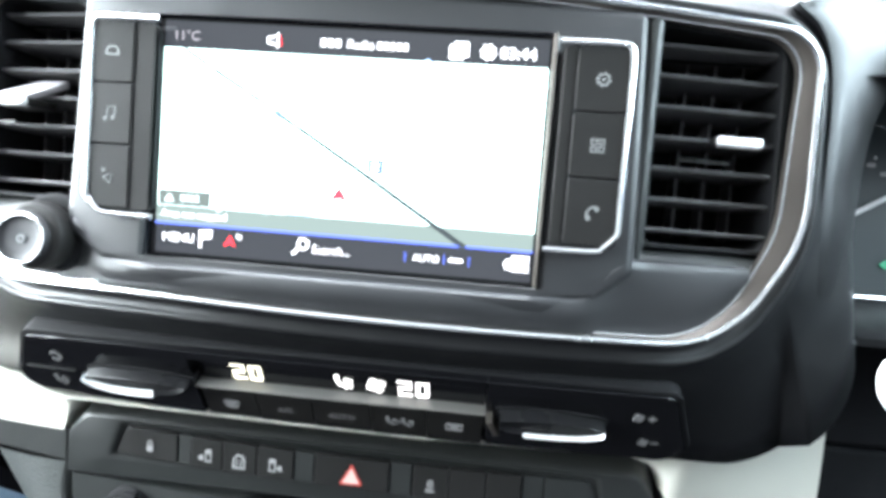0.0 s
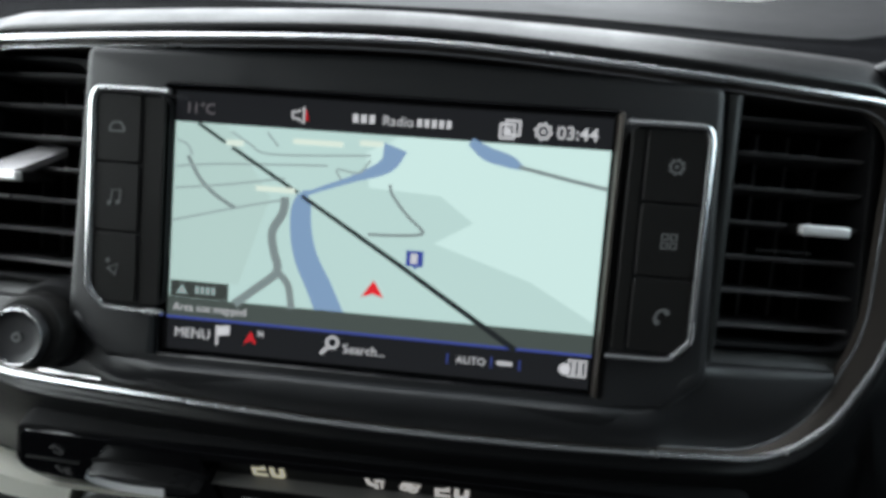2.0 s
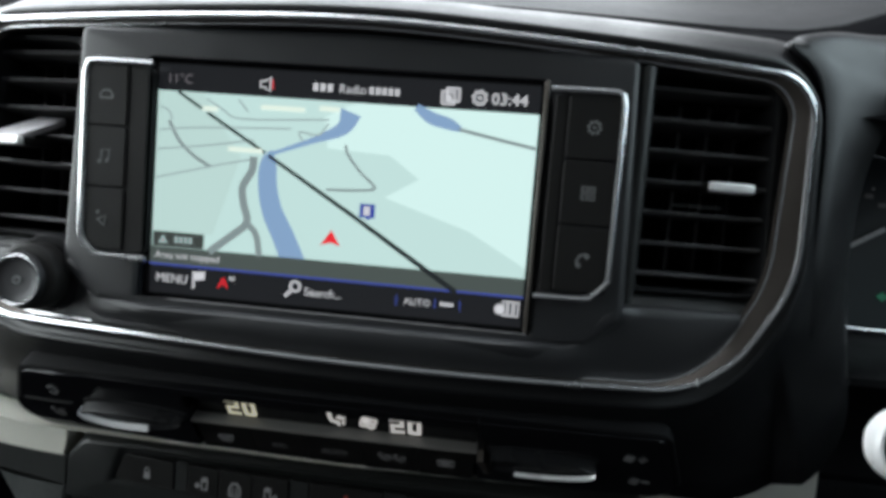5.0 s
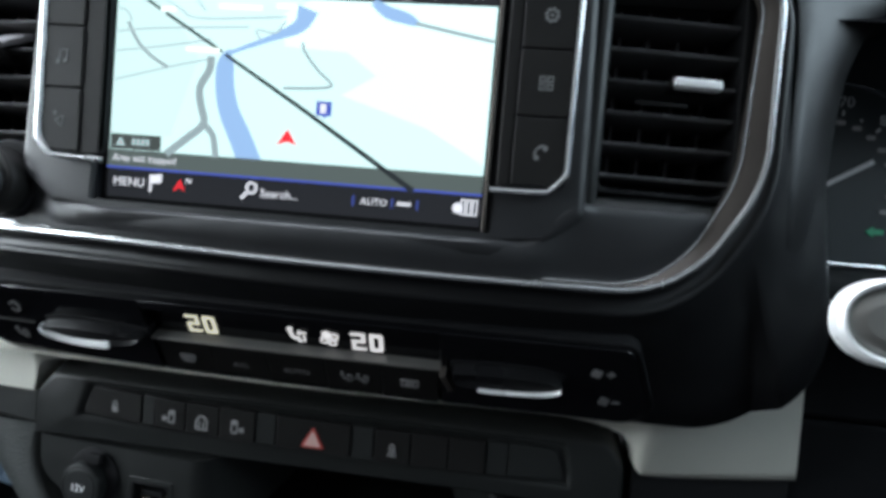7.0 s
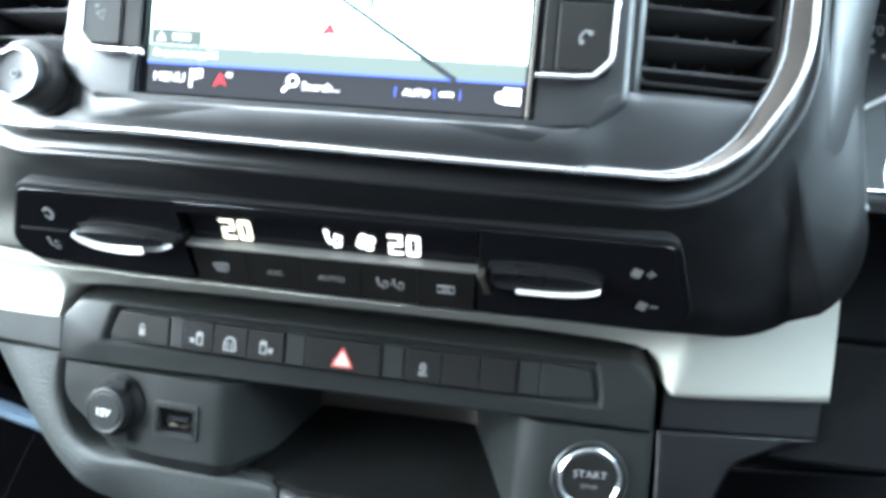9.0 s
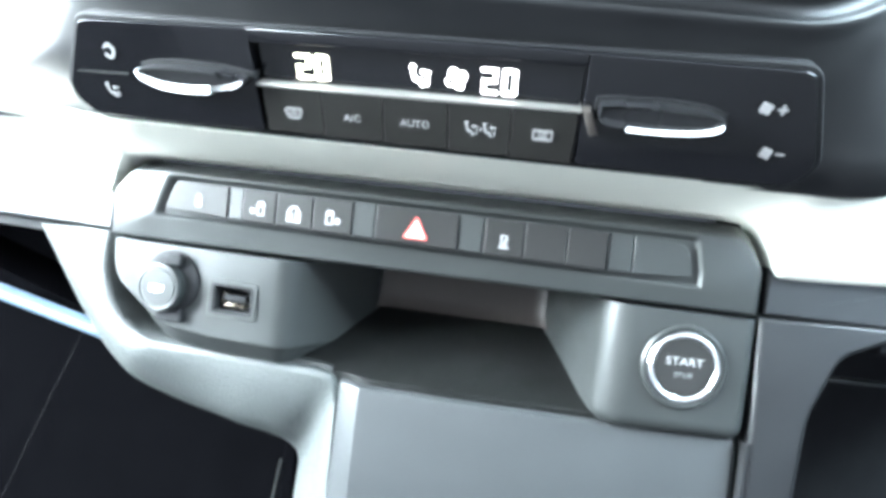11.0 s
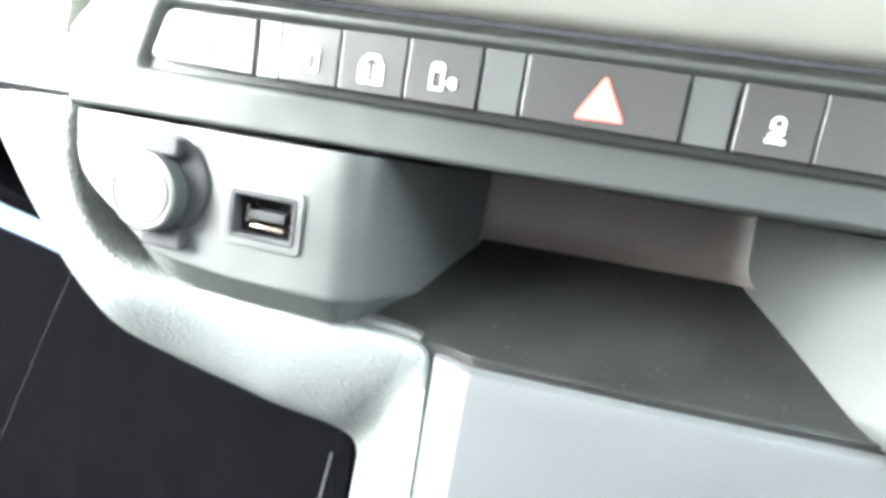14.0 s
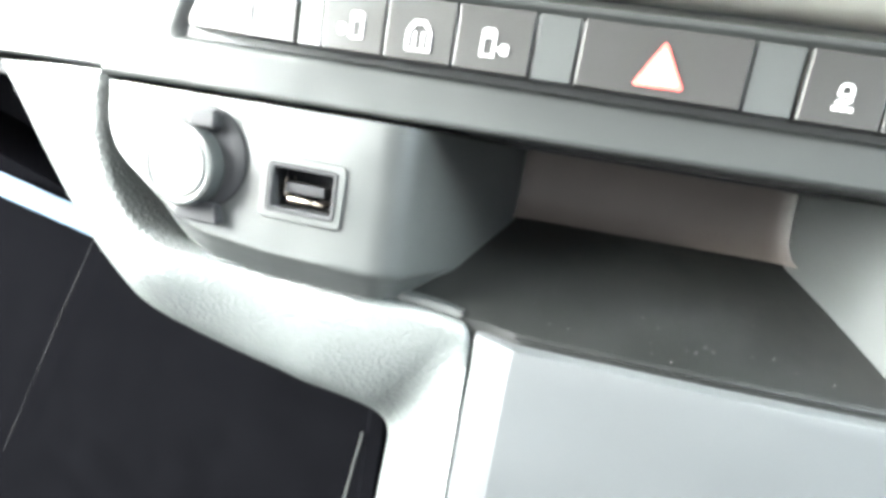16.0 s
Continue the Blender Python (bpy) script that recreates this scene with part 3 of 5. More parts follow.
# ---- rotary knob ----
FK = Face((0, 2.20, 0), (0, 0.05, 1))
knob = thing("rotary_knob", (-1.80, 2.2, -0.13), "black rotary volume knob with a chrome face ring", "knob", bend=None)
part("collar", turned(FK, -1.765, -0.115, [(0.165, -0.25), (0.165, -0.05), (0.158, -0.035), (0.15, -0.03)]), M_RUBBER, knob)
part("grip", turned(FK, -1.79, -0.13, [(0.140, -0.06), (0.140, 0.03), (0.132, 0.045), (0.118, 0.05)]), M_BUTTON, knob)
part("cap", turned(FK, -1.805, -0.142, [(0.112, 0.0), (0.110, 0.066), (0.104, 0.074), (0.098, 0.075), (0.092, 0.070), (0.06, 0.066), (0.02, 0.064)]), M_CAP, knob)
bm = framed(Face((0, 2.126, 0), (0, 0.05, 1)), disc(-1.805, -0.142, 0.102, 40), disc(-1.805, -0.142, 0.096, 40), -0.01, 0.003, 0.002)
part("chrome_ring", bm, M_CHROME, knob, "thin chrome ring")
part("power_mark", framed(Face((0, 2.132, 0), (0, 0.05, 1)), disc(-1.805, -0.142, 0.017, 14), disc(-1.805, -0.142, 0.010, 14), -0.004, 0.003), M_MARK, knob)

# ---- touchscreen ----
FS = Face((0, 2.2285, 0), (0, 0, 1))
X0, X1 = -1.309, 0.211
scr = thing("touchscreen", (-0.549, 2.23, -0.16), "lit seven inch touchscreen showing a navigation map", "touchscreen")
part("glass", prism(FS, rrect(-1.340, 0.232, -0.175, 0.785, 0.015), -0.06, -0.004, 0.004), M_GLASS, scr)
fr_o, fr_i = rrect(-1.352, 0.246, -0.192, 0.797, 0.02), rrect(-1.340, 0.232, -0.175, 0.785, 0.015)
part("bezel", framed(FS, fr_o, fr_i, -0.06, 0.018, 0.006), M_GLASS, scr)
bm = box(0.221, 0.236, 2.178, 2.26, -0.170, 0.785, 0.005)
part("side_strip", bm, M_SATIN, scr, "thin satin metal edge strip")
disp = part("display", prism(FS, rrect(X0, X1, -0.155, 0.770), -0.004, 0.0), L_BAR, scr, "dark display surround")


def onscreen(name, bm, m, label=""):
    return part(name, bm, m, disp, label)


onscreen("map_land", slab(FS, rrect(X0, X1, 0.0, 0.664), 0.003), L_LAND)
onscreen("bright_field", slab(FS, [(-0.50, 0.662), (X1 - 0.001, 0.663), (X1 - 0.001, 0.075), (-0.02, 0.200), (-0.36, 0.305), (-0.23, 0.385), (-0.35, 0.470), (-0.60, 0.480), (-0.62, 0.60)], 0.005), L_LAND2)
onscreen("green_field", slab(FS, [(X0 + 0.001, 0.662), (-1.12, 0.663), (-0.95, 0.42), (-1.05, 0.10), (X0 + 0.001, 0.09)], 0.005), L_LAND3)
river = curve([(-0.515, 0.625), (-0.545, 0.560), (-0.65, 0.510), (-0.79, 0.455), (-0.830, 0.430), (-0.835, 0.33), (-0.81, 0.22), (-0.755, 0.115), (-0.70, 0.0)], 4)
w = np.interp(np.linspace(0, 1, len(river)), [0, 0.12, 0.26, 0.40, 0.47, 0.55, 1.0], [0.085, 0.055, 0.022, 0.013, 0.03, 0.072, 0.098])
onscreen("river", ribbon(FS, river, list(w), 0.008), L_WATER)
onscreen("stream", ribbon(FS, curve([(-0.26, 0.662), (-0.20, 0.625), (-0.13, 0.606), (-0.08, 0.586)], 4), [0.03, 0.034, 0.04, 0.045, 0.048, 0.048, 0.048, 0.046, 0.044, 0.04, 0.034, 0.026, 0.016], 0.008), L_WATER)
for pts, wd in (
    ([(-0.09, 0.588), (0.06, 0.560), (0.208, 0.534)], 0.013),
    ([(-0.527, 0.496), (-0.515, 0.460), (-0.46, 0.395), (-0.402, 0.345), (-0.42, 0.330), (-0.50, 0.322), (-0.592, 0.318)], 0.010),
    ([(-1.255, 0.545), (-1.21, 0.47), (-1.15, 0.415), (-1.075, 0.373)], 0.013),
):
    onscreen("road", ribbon(FS, curve(pts, 4), wd, 0.010), L_ROAD)
for pts in (
    [(-1.30, 0.428), (-1.10, 0.455), (-0.90, 0.490)],
    [(-1.30, 0.313), (-1.08, 0.372), (-0.90, 0.415)],
    [(-1.30, 0.505), (-1.12, 0.525), (-0.75, 0.545)],
    [(-1.10, 0.64), (-1.03, 0.60), (-0.95, 0.57), (-0.60, 0.59)],
    [(-0.70, 0.500), (-0.715, 0.535), (-0.64, 0.528), (-0.60, 0.575)],
    [(-1.30, 0.60), (-1.26, 0.585), (-1.24, 0.55)],
    [(-0.97, 0.645), (-0.93, 0.60)],
):
    onscreen("lane", ribbon(FS, curve(pts, 4), 0.008, 0.010), L_MINOR)
onscreen("road", ribbon(FS, curve([(-0.895, 0.425), (-0.90, 0.37), (-0.935, 0.30), (-0.925, 0.23), (-0.910, 0.160), (-0.98, 0.095), (-1.06, 0.03)], 4), 0.030, 0.0105), L_ROAD)
onscreen("road", ribbon(FS, curve([(-0.915, 0.165), (-0.87, 0.12), (-0.855, 0.06), (-0.85, 0.03)], 4), 0.025, 0.011), L_ROAD)
onscreen("railway", ribbon(FS, [(-1.22, 0.66), (-1.12, 0.60)], 0.011, 0.013), L_RAIL)
onscreen("railway", ribbon(FS, [(-1.095, 0.585), (-0.85, 0.444)], 0.012, 0.013), L_RAIL)
onscreen("railway", ribbon(FS, [(-0.835, 0.434), (-0.50, 0.236), (-0.05, -0.040)], [0.013, 0.016, 0.021], 0.013), L_RAIL)
for u0, u1, v in ((-1.115, -1.055, 0.592), (-0.875, -0.70, 0.612), (-0.64, -0.56, 0.622), (-1.0, -0.86, 0.440)):
    onscreen("place_name", bars(FS, u0, u1, v, 0.018, 0.014, 1), L_LABEL, "pale unreadable map place name")
onscreen("info_strip", slab(FS, rrect(X0, X1, -0.032, 0.036), 0.009), L_STRIP)
onscreen("scale_box", slab(FS, rrect(X0 + 0.01, -1.085, 0.038, 0.098), 0.012), L_BOX)
onscreen("scale_value", bars(FS, -1.205, -1.125, 0.055, 0.026, 0.0145, 4), L_MINOR, "unreadable scale value")
onscreen("scale_sign", slab(FS, [(-1.275, 0.052), (-1.235, 0.052), (-1.255, 0.085)], 0.0145), L_MINOR)
onscreen("info_text", letters(FS, "Area not mapped", -1.285, -0.010, 0.028, 0.0145, 0.95), L_TEXT)
onscreen("menu_bar", slab(FS, rrect(X0, X1, -0.155, -0.038), 0.004), L_BAR)
onscreen("accent_line", slab(FS, rrect(X0, X1, -0.040, -0.032), 0.0115), L_BLUE)
onscreen("top_bar", slab(FS, rrect(X0, X1, 0.664, 0.770), 0.004), L_BAR)
onscreen("menu_text", letters(FS, "MENU", -1.277, -0.108, 0.034, 0.008), L_TEXT)
bm = slab(FS, rrect(-1.124, -1.117, -0.125, -0.055), 0.008)
slab(FS, [(-1.117, -0.092), (-1.075, -0.086), (-1.075, -0.052), (-1.117, -0.058)], 0.008, bm)
onscreen("flag_icon", bm, L_TEXT)
onscreen("compass_arrow", slab(FS, [(-1.02, -0.115), (-0.995, -0.095), (-0.975, -0.112), (-0.995, -0.068)], 0.008), L_RED)
onscreen("compass_letter", letters(FS, "N", -0.968, -0.080, 0.02, 0.008, bold=0.02), L_TEXT)
bm = framed(FS, disc(-0.695, -0.077, 0.024), disc(-0.695, -0.077, 0.016), 0.004, 0.008)
ribbon(FS, [(-0.712, -0.096), (-0.735, -0.120)], 0.011, 0.008, bm)
onscreen("search_icon", bm, L_TEXT)
onscreen("search_text", letters(FS, "Search...", -0.655, -0.110, 0.032, 0.008), L_TEXT)
onscreen("auto_text", letters(FS, "AUTO", -0.252, -0.106, 0.026, 0.008), L_TEXT)
for u in (-0.282, -0.128, -0.030):
    onscreen("menu_divider", slab(FS, rrect(u - 0.0018, u + 0.0018, -0.112, -0.074), 0.008), L_BLUE)
onscreen("minus_icon", slab(FS, rrect(-0.108, -0.056, -0.098, -0.086), 0.008), L_TEXT)
bm = bmesh.new()
for k in range(3):
    framed(FS, rrect(0.135 + 0.022 * k, 0.155 + 0.022 * k, -0.115, -0.055, 0.003), rrect(0.140 + 0.022 * k, 0.150 + 0.022 * k, -0.110, -0.060, 0.003), 0.004, 0.008, 0.0, bm)
onscreen("page_icon", bm, L_TEXT)
onscreen("page_knob", slab(FS, disc(0.125, -0.090, 0.020), 0.0085), L_TEXT)
# position arrow and fuel station sign
onscreen("position_arrow", slab(FS, [(-0.600, 0.098), (-0.560, 0.112), (-0.522, 0.100), (-0.560, 0.160)], 0.016), L_RED)
onscreen("fuel_sign", slab(FS, [(-0.452, 0.220), (-0.425, 0.220), (-0.418, 0.208), (-0.410, 0.220), (-0.392, 0.220), (-0.392, 0.275), (-0.452, 0.275)], 0.016), L_BLUE)
onscreen("fuel_pump", slab(FS, rrect(-0.436, -0.412, 0.230, 0.265), 0.0175), L_TEXT)
# top bar
onscreen("outside_temperature", letters(FS, "11\u00b0C", -1.262, 0.695, 0.036, 0.008), L_DIM)
bm = ribbon(FS, [(-0.867, 0.700), (-0.885, 0.700), (-0.885, 0.724), (-0.867, 0.724), (-0.846, 0.740), (-0.846, 0.684), (-0.867, 0.700)], 0.006, 0.008)
onscreen("mute_icon", bm, L_TEXT)
onscreen("mute_stroke", ribbon(FS, [(-0.838, 0.730), (-0.834, 0.694)], 0.005, 0.009), L_RED)
onscreen("station_text", letters(FS, "Radio", -0.565, 0.697, 0.033, 0.008, 0.98), L_TEXT)
onscreen("station_name", bars(FS, -0.672, -0.585, 0.700, 0.028, 0.008, 3), L_TEXT, "station name as plain bars")
onscreen("station_name", bars(FS, -0.448, -0.322, 0.700, 0.026, 0.008, 5), L_TEXT, "station name as plain bars")
bm = framed(FS, rrect(-0.150, -0.095, 0.690, 0.745, 0.006), rrect(-0.142, -0.103, 0.698, 0.737, 0.004), 0.004, 0.008)
framed(FS, rrect(-0.168, -0.113, 0.678, 0.732, 0.006), rrect(-0.160, -0.121, 0.686, 0.724, 0.004), 0.006, 0.010, 0.0, bm)
slab(FS, rrect(-0.153, -0.128, 0.692, 0.716), 0.010, bm)
onscreen("windows_icon", bm, L_TEXT)


def gear(u, v, r, F=FS, d=0.008):
    o = [(u + r * (1.0 if (k // 2) % 2 else 0.8) * math.cos(math.pi * (k + 0.5) / 16), v + r * (1.0 if (k // 2) % 2 else 0.8) * math.sin(math.pi * (k + 0.5) / 16)) for k in range(32)]
    bm = framed(F, o, disc(u, v, r * 0.58, 32), d - 0.004, d)
    return slab(F, disc(u, v, r * 0.24, 10), d, bm)


onscreen("gear_icon", gear(-0.020, 0.712, 0.031), L_TEXT)
onscreen("clock_text", letters(FS, "03:44", 0.026, 0.691, 0.042, 0.008, 1.03, bold=0.008), L_TEXT)

# ---- buttons either side of the screen ----
FB = Face((0, 2.170, 0), (0, 0, 1))


def button_bank(name, xa, xb, inner, marks, label):
    """Three flat keys in a chrome clasp, open towards the screen."""
    s = 1 if xb > xa else -1
    b = thing(name, (xb, 2.2, -0.01), label, "button bank", "screen side keys")
    lo, hi = min(xa, xb), max(xa, xb)
    part("backing", prism(FB, rrect(lo, hi, 0.0, 0.745, 0.03), -0.12, -0.006, 0.004), M_RUBBER, b)
    top, foot = 0.752, -0.012
    path = curve([(xa - s * 0.02, top), (xb - s * 0.05, top), (xb - s * 0.012, top - 0.012), (xb, top - 0.05)], 4) + curve([(xb - s * 0.000, 0.06), (xb - s * 0.014, 0.04), (xb - s * 0.05, 0.002), (xb - s * 0.085, foot), (xa - s * 0.02, foot - 0.004)], 4)
    part("clasp", tube([FB.at(u, v, 0.004) for u, v in path], 0.011, 8), M_CHROME, b, "bright chrome clasp")
    wide = inner
    edges = [0.740, 0.500, 0.258, 0.008]
    for k in range(3):
        u0, u1 = sorted((xb - s * 0.014, xb - s * (0.014 + wide)))
        key = part("key", prism(FB, rrect(u0, u1, edges[k + 1] + 0.004, edges[k] - 0.004, 0.012), -0.02, 0.004, 0.003), M_BUTTON, b)
        u, v = (u0 + u1) / 2 + s * 0.004, (edges[k] + edges[k + 1]) / 2
        bm = marks[k](b, u, v)
        mid = FB.at(u, v)
        for w in bm.verts:
            w.co.x, w.co.z = mid.x + (w.co.x - mid.x) * 0.82, mid.z + (w.co.z - mid.z) * 0.82
        part("mark", bm, M_MARK, key)
    u0, u1 = sorted((xb - s * (0.014 + wide + 0.006), xa))
    part("rail", prism(FB, rrect(u0, u1, 0.006, 0.735, 0.01), -0.03, -0.004, 0.004), M_BUTTON, b)
    return b


D = 0.0065


def mark_car(b, u, v):
    bm = framed(FB, rpoly([(u - 0.034, v - 0.018), (u + 0.034, v - 0.018), (u + 0.034, v + 0.004, 0.01), (u + 0.018, v + 0.026, 0.008), (u - 0.018, v + 0.026, 0.008), (u - 0.034, v + 0.004, 0.01)], 2), rpoly([(u - 0.026, v - 0.010), (u + 0.026, v - 0.010), (u + 0.026, v + 0.002, 0.006), (u + 0.014, v + 0.019, 0.006), (u - 0.014, v + 0.019, 0.006), (u - 0.026, v + 0.002, 0.006)], 2), 0.0, D)
    return bm


def mark_note(b, u, v):
    bm = ribbon(FB, [(u - 0.016, v - 0.025), (u - 0.012, v + 0.030), (u + 0.026, v + 0.034), (u + 0.022, v - 0.018)], 0.007, D)
    slab(FB, disc(u - 0.024, v - 0.026, 0.010, 8), D, bm)
    slab(FB, disc(u + 0.014, v - 0.020, 0.010, 8), D, bm)
    return bm


def mark_nav(b, u, v):
    bm = ribbon(FB, [(u - 0.022, v - 0.005), (u + 0.022, v + 0.014), (u + 0.012, v - 0.034), (u - 0.022, v - 0.005)], 0.006, D)
    slab(FB, disc(u - 0.022, v + 0.028, 0.009, 8), D, bm)
    return bm


def mark_gear(b, u, v):
    return gear(u, v, 0.034, FB, D)


def mark_apps(b, u, v):
    bm = bmesh.new()
    for du in (-0.017, 0.017):
        for dv in (-0.017, 0.017):
            framed(FB, rrect(u + du - 0.014, u + du + 0.014, v + dv - 0.014, v + dv + 0.014), rrect(u + du - 0.008, u + du + 0.008, v + dv - 0.008, v + dv + 0.008), 0.0, D, 0.0, bm)
    return bm


def mark_phone(b, u, v):
    bm = ribbon(FB, curve([(u - 0.020, v - 0.028), (u - 0.022, v - 0.004), (u - 0.006, v + 0.020), (u + 0.018, v + 0.026)], 4), 0.010, D)
    slab(FB, disc(u - 0.014, v - 0.026, 0.012, 8), D, bm)
    slab(FB, disc(u + 0.022, v + 0.016, 0.012, 8), D, bm)
    return bm


button_bank("button_bank", -1.318, -1.575, 0.160, (mark_car, mark_note, mark_nav), "three dark keys for car, music and navigation in a chrome clasp")
button_bank("button_bank", 0.262, 0.512, 0.185, (mark_gear, mark_apps, mark_phone), "three dark keys for settings, apps and phone in a chrome clasp")

# ---- climate panel ----
FC = Face((0, 2.362, -0.657), (0, -0.567, 0.824))
CLB = (0.02, -0.6, 2.6)
cl = thing("climate_panel", (-0.6, 2.5, -0.95), "glossy black climate panel with lit temperature digits", "climate panel", bend=CLB)
whole = rpoly([(-1.99, 0.085, 0.06), (0.865, 0.085, 0.07), (1.0, -0.27, 0.08), (0.93, -0.372, 0.10), (-2.05, -0.345, 0.12), (-2.17, -0.24, 0.08)], 5)
part("surround", framed(FC, inset(whole, -0.018), inset(whole, 0.010), -0.30, -0.012, 0.006), M_RUBBER, cl)
part("backing", prism(FC, inset(whole, 0.004), -0.28, -0.085), M_GLOSS, cl)
part("upper_strip", prism(FC, rrect(-1.225, 0.085, 0.030, 0.080), -0.1, 0.0, 0.004), M_GLOSS, cl)
part("left_field", prism(FC, rpoly([(-1.985, 0.078, 0.06), (-1.228, 0.078), (-1.228, -0.345), (-2.045, -0.338, 0.12), (-2.160, -0.24, 0.08)], 5), -0.1, 0.0, 0.002), M_GLOSS, cl)
part("right_field", prism(FC, rpoly([(0.088, 0.078), (0.860, 0.078, 0.06), (0.992, -0.27, 0.08), (0.925, -0.365, 0.10), (0.100, -0.358)], 5), -0.1, 0.0, 0.005), M_GLOSS, cl)
part("silver_line", prism(FC, rrect(-1.222, 0.090, -0.146, -0.133), -0.1, 0.008, 0.004), M_LINE, cl, "thin brushed silver line")
CELLS = [-1.205, -0.950, -0.692, -0.423, -0.170, 0.083]


def mark_screen(u, v, rear):
    if rear:
        o = rrect(u - 0.04, u + 0.04, v - 0.022, v + 0.022, 0.008)
        i = rrect(u - 0.033, u + 0.033, v - 0.015, v + 0.015, 0.005)
    else:
        o = rpoly([(u - 0.025, v - 0.026, 0.006), (u + 0.025, v - 0.026, 0.006), (u + 0.044, v + 0.022, 0.012), (u - 0.044, v + 0.022, 0.012)], 4)
        i = rpoly([(u - 0.020, v - 0.019, 0.004), (u + 0.020, v - 0.019, 0.004), (u + 0.035, v + 0.015, 0.008), (u - 0.035, v + 0.015, 0.008)], 4)
    bm = framed(FC, o, i, 0.0, 0.0065)
    for k in (-1, 0, 1):
        ribbon(FC, [(u - 0.02, v + k * 0.009), (u + 0.02, v + k * 0.009)], 0.004, 0.0065, bm)
    return bm


def mark_seat(u, v, s=1.0, d=0.0065, legs=True):
    bm = slab(FC, disc(u - 0.026 * s, v + 0.036 * s, 0.011 * s, 10), d)
    ribbon(FC, curve([(u - 0.026 * s, v + 0.022 * s), (u - 0.016 * s, v - 0.012 * s), (u + 0.006 * s, v - 0.016 * s), (u + 0.014 * s, v - 0.040 * s)], 4), 0.014 * s, d, bm)
    if legs:
        slab(FC, rrect(u + 0.016 * s, u + 0.044 * s, v + 0.014 * s, v + 0.022 * s), d, bm)
        slab(FC, [(u + 0.004 * s, v + 0.018 * s), (u + 0.018 * s, v + 0.032 * s), (u + 0.018 * s, v + 0.004 * s)], d, bm)
        slab(FC, rrect(u + 0.030 * s, u + 0.038 * s, v - 0.034 * s, v + 0.002 * s), d, bm)
    return bm


def mark_fan(u, v, r, d, F=FC):
    bm = bmesh.new()
    for k in range(4):
        a = math.pi / 2 * k + 0.5
        if r > 0.04 and k != 1:
            framed(F, *([(u + r * 0.56 * math.cos(a) + g * math.cos(t), v + r * 0.56 * math.sin(a) + g * math.sin(t)) for t in np.linspace(0, 2 * math.pi, 14, endpoint=False)] for g in (r * 0.42, r * 0.28)), d - 0.004, d + 0.0004 * k, 0.0, bm)
            continue
        slab(F, [(u + r * 0.52 * math.cos(a) + r * 0.44 * math.cos(t), v + r * 0.52 * math.sin(a) + r * 0.44 * math.sin(t)) for t in np.linspace(0, 2 * math.pi, 12, endpoint=False)], d + 0.0004 * k, bm)
    return bm


for k in range(5):
    key = part("key", prism(FC, rrect(CELLS[k] + 0.0015, CELLS[k + 1] - 0.0015, -0.340 - 0.005 * k, -0.152, 0.004), -0.1, 0.0, 0.002), M_KEY, cl)
    u, v = (CELLS[k] + CELLS[k + 1]) / 2, -0.250
    if k == 0:
        part("mark", mark_screen(u, v, False), M_MARKDIM, key)
    elif k == 1:
        part("mark", letters(FC, "A/C", u, v - 0.014, 0.029, 0.0065, 1.05, True, 0.01), M_MARKDIM, key)
    elif k == 2:
        part("mark", letters(FC, "AUTO", u, v - 0.014, 0.029, 0.0065, 1.05, True, 0.01), M_MARKDIM, key)
    elif k == 3:
        bm = mark_seat(u - 0.032, v, 0.68)
        slab(FC, disc(u + 0.008, v, 0.006, 8), 0.0065, bm)
        part("mark", bm, M_MARKDIM, key)
        part("mark", mark_seat(u + 0.040, v, 0.68), M_MARKDIM, key)
    else:
        part("mark", mark_screen(u, v, True), M_MARKDIM, key)
disp2 = part("display", prism(FC, rrect(-1.215, 0.082, -0.150, 0.045), -0.09, -0.046), M_GLOSS, cl, "dark recessed display window")


def digit_2(u, bm, d):
    for a in ([(u + 0.010, -0.006), (u + 0.058, -0.006), (u + 0.058, -0.047), (u + 0.014, -0.050), (u + 0.014, -0.092), (u + 0.062, -0.092)],):
        for p, q in zip(a, a[1:]):
            e = (Vector(q) - Vector(p)).normalized() * 0.0075
            ribbon(FC, [(p[0] - e.x, p[1] - e.y), (q[0] + e.x, q[1] + e.y)], 0.0130, d, bm)
    return bm


def digit_0(u, bm, d):
    return framed(FC, rpoly([(u + 0.003, -0.100, 0.011), (u + 0.060, -0.100, 0.011), (u + 0.060, 0.002, 0.011), (u + 0.003, 0.002, 0.011)], 3), rpoly([(u + 0.019, -0.085, 0.005), (u + 0.044, -0.085, 0.005), (u + 0.044, -0.013, 0.005), (u + 0.019, -0.013, 0.005)], 3), d - 0.004, d, 0.0, bm)


def sunk(bm):
    """Lowers a mark to the recessed display."""
    for w in bm.verts:
        w.co += FC.v * -0.020 + FC.n * -0.044
    return bm


for u, m in ((-1.062, L_DIGIT), (-0.306, L_DIGITW)):
    part("temperature_digit", sunk(digit_2(u, bmesh.new(), 0.001)), m, disp2, "glowing figure two")
    part("temperature_digit", sunk(digit_0(u + 0.082, bmesh.new(), 0.001)), m, disp2, "glowing figure nought")
part("airflow_mark", sunk(mark_seat(-0.548, -0.052, 1.0, 0.001)), L_DIGITW, disp2)
part("fan_mark", sunk(mark_fan(-0.400, -0.050, 0.046, 0.001)), L_DIGITW, disp2)
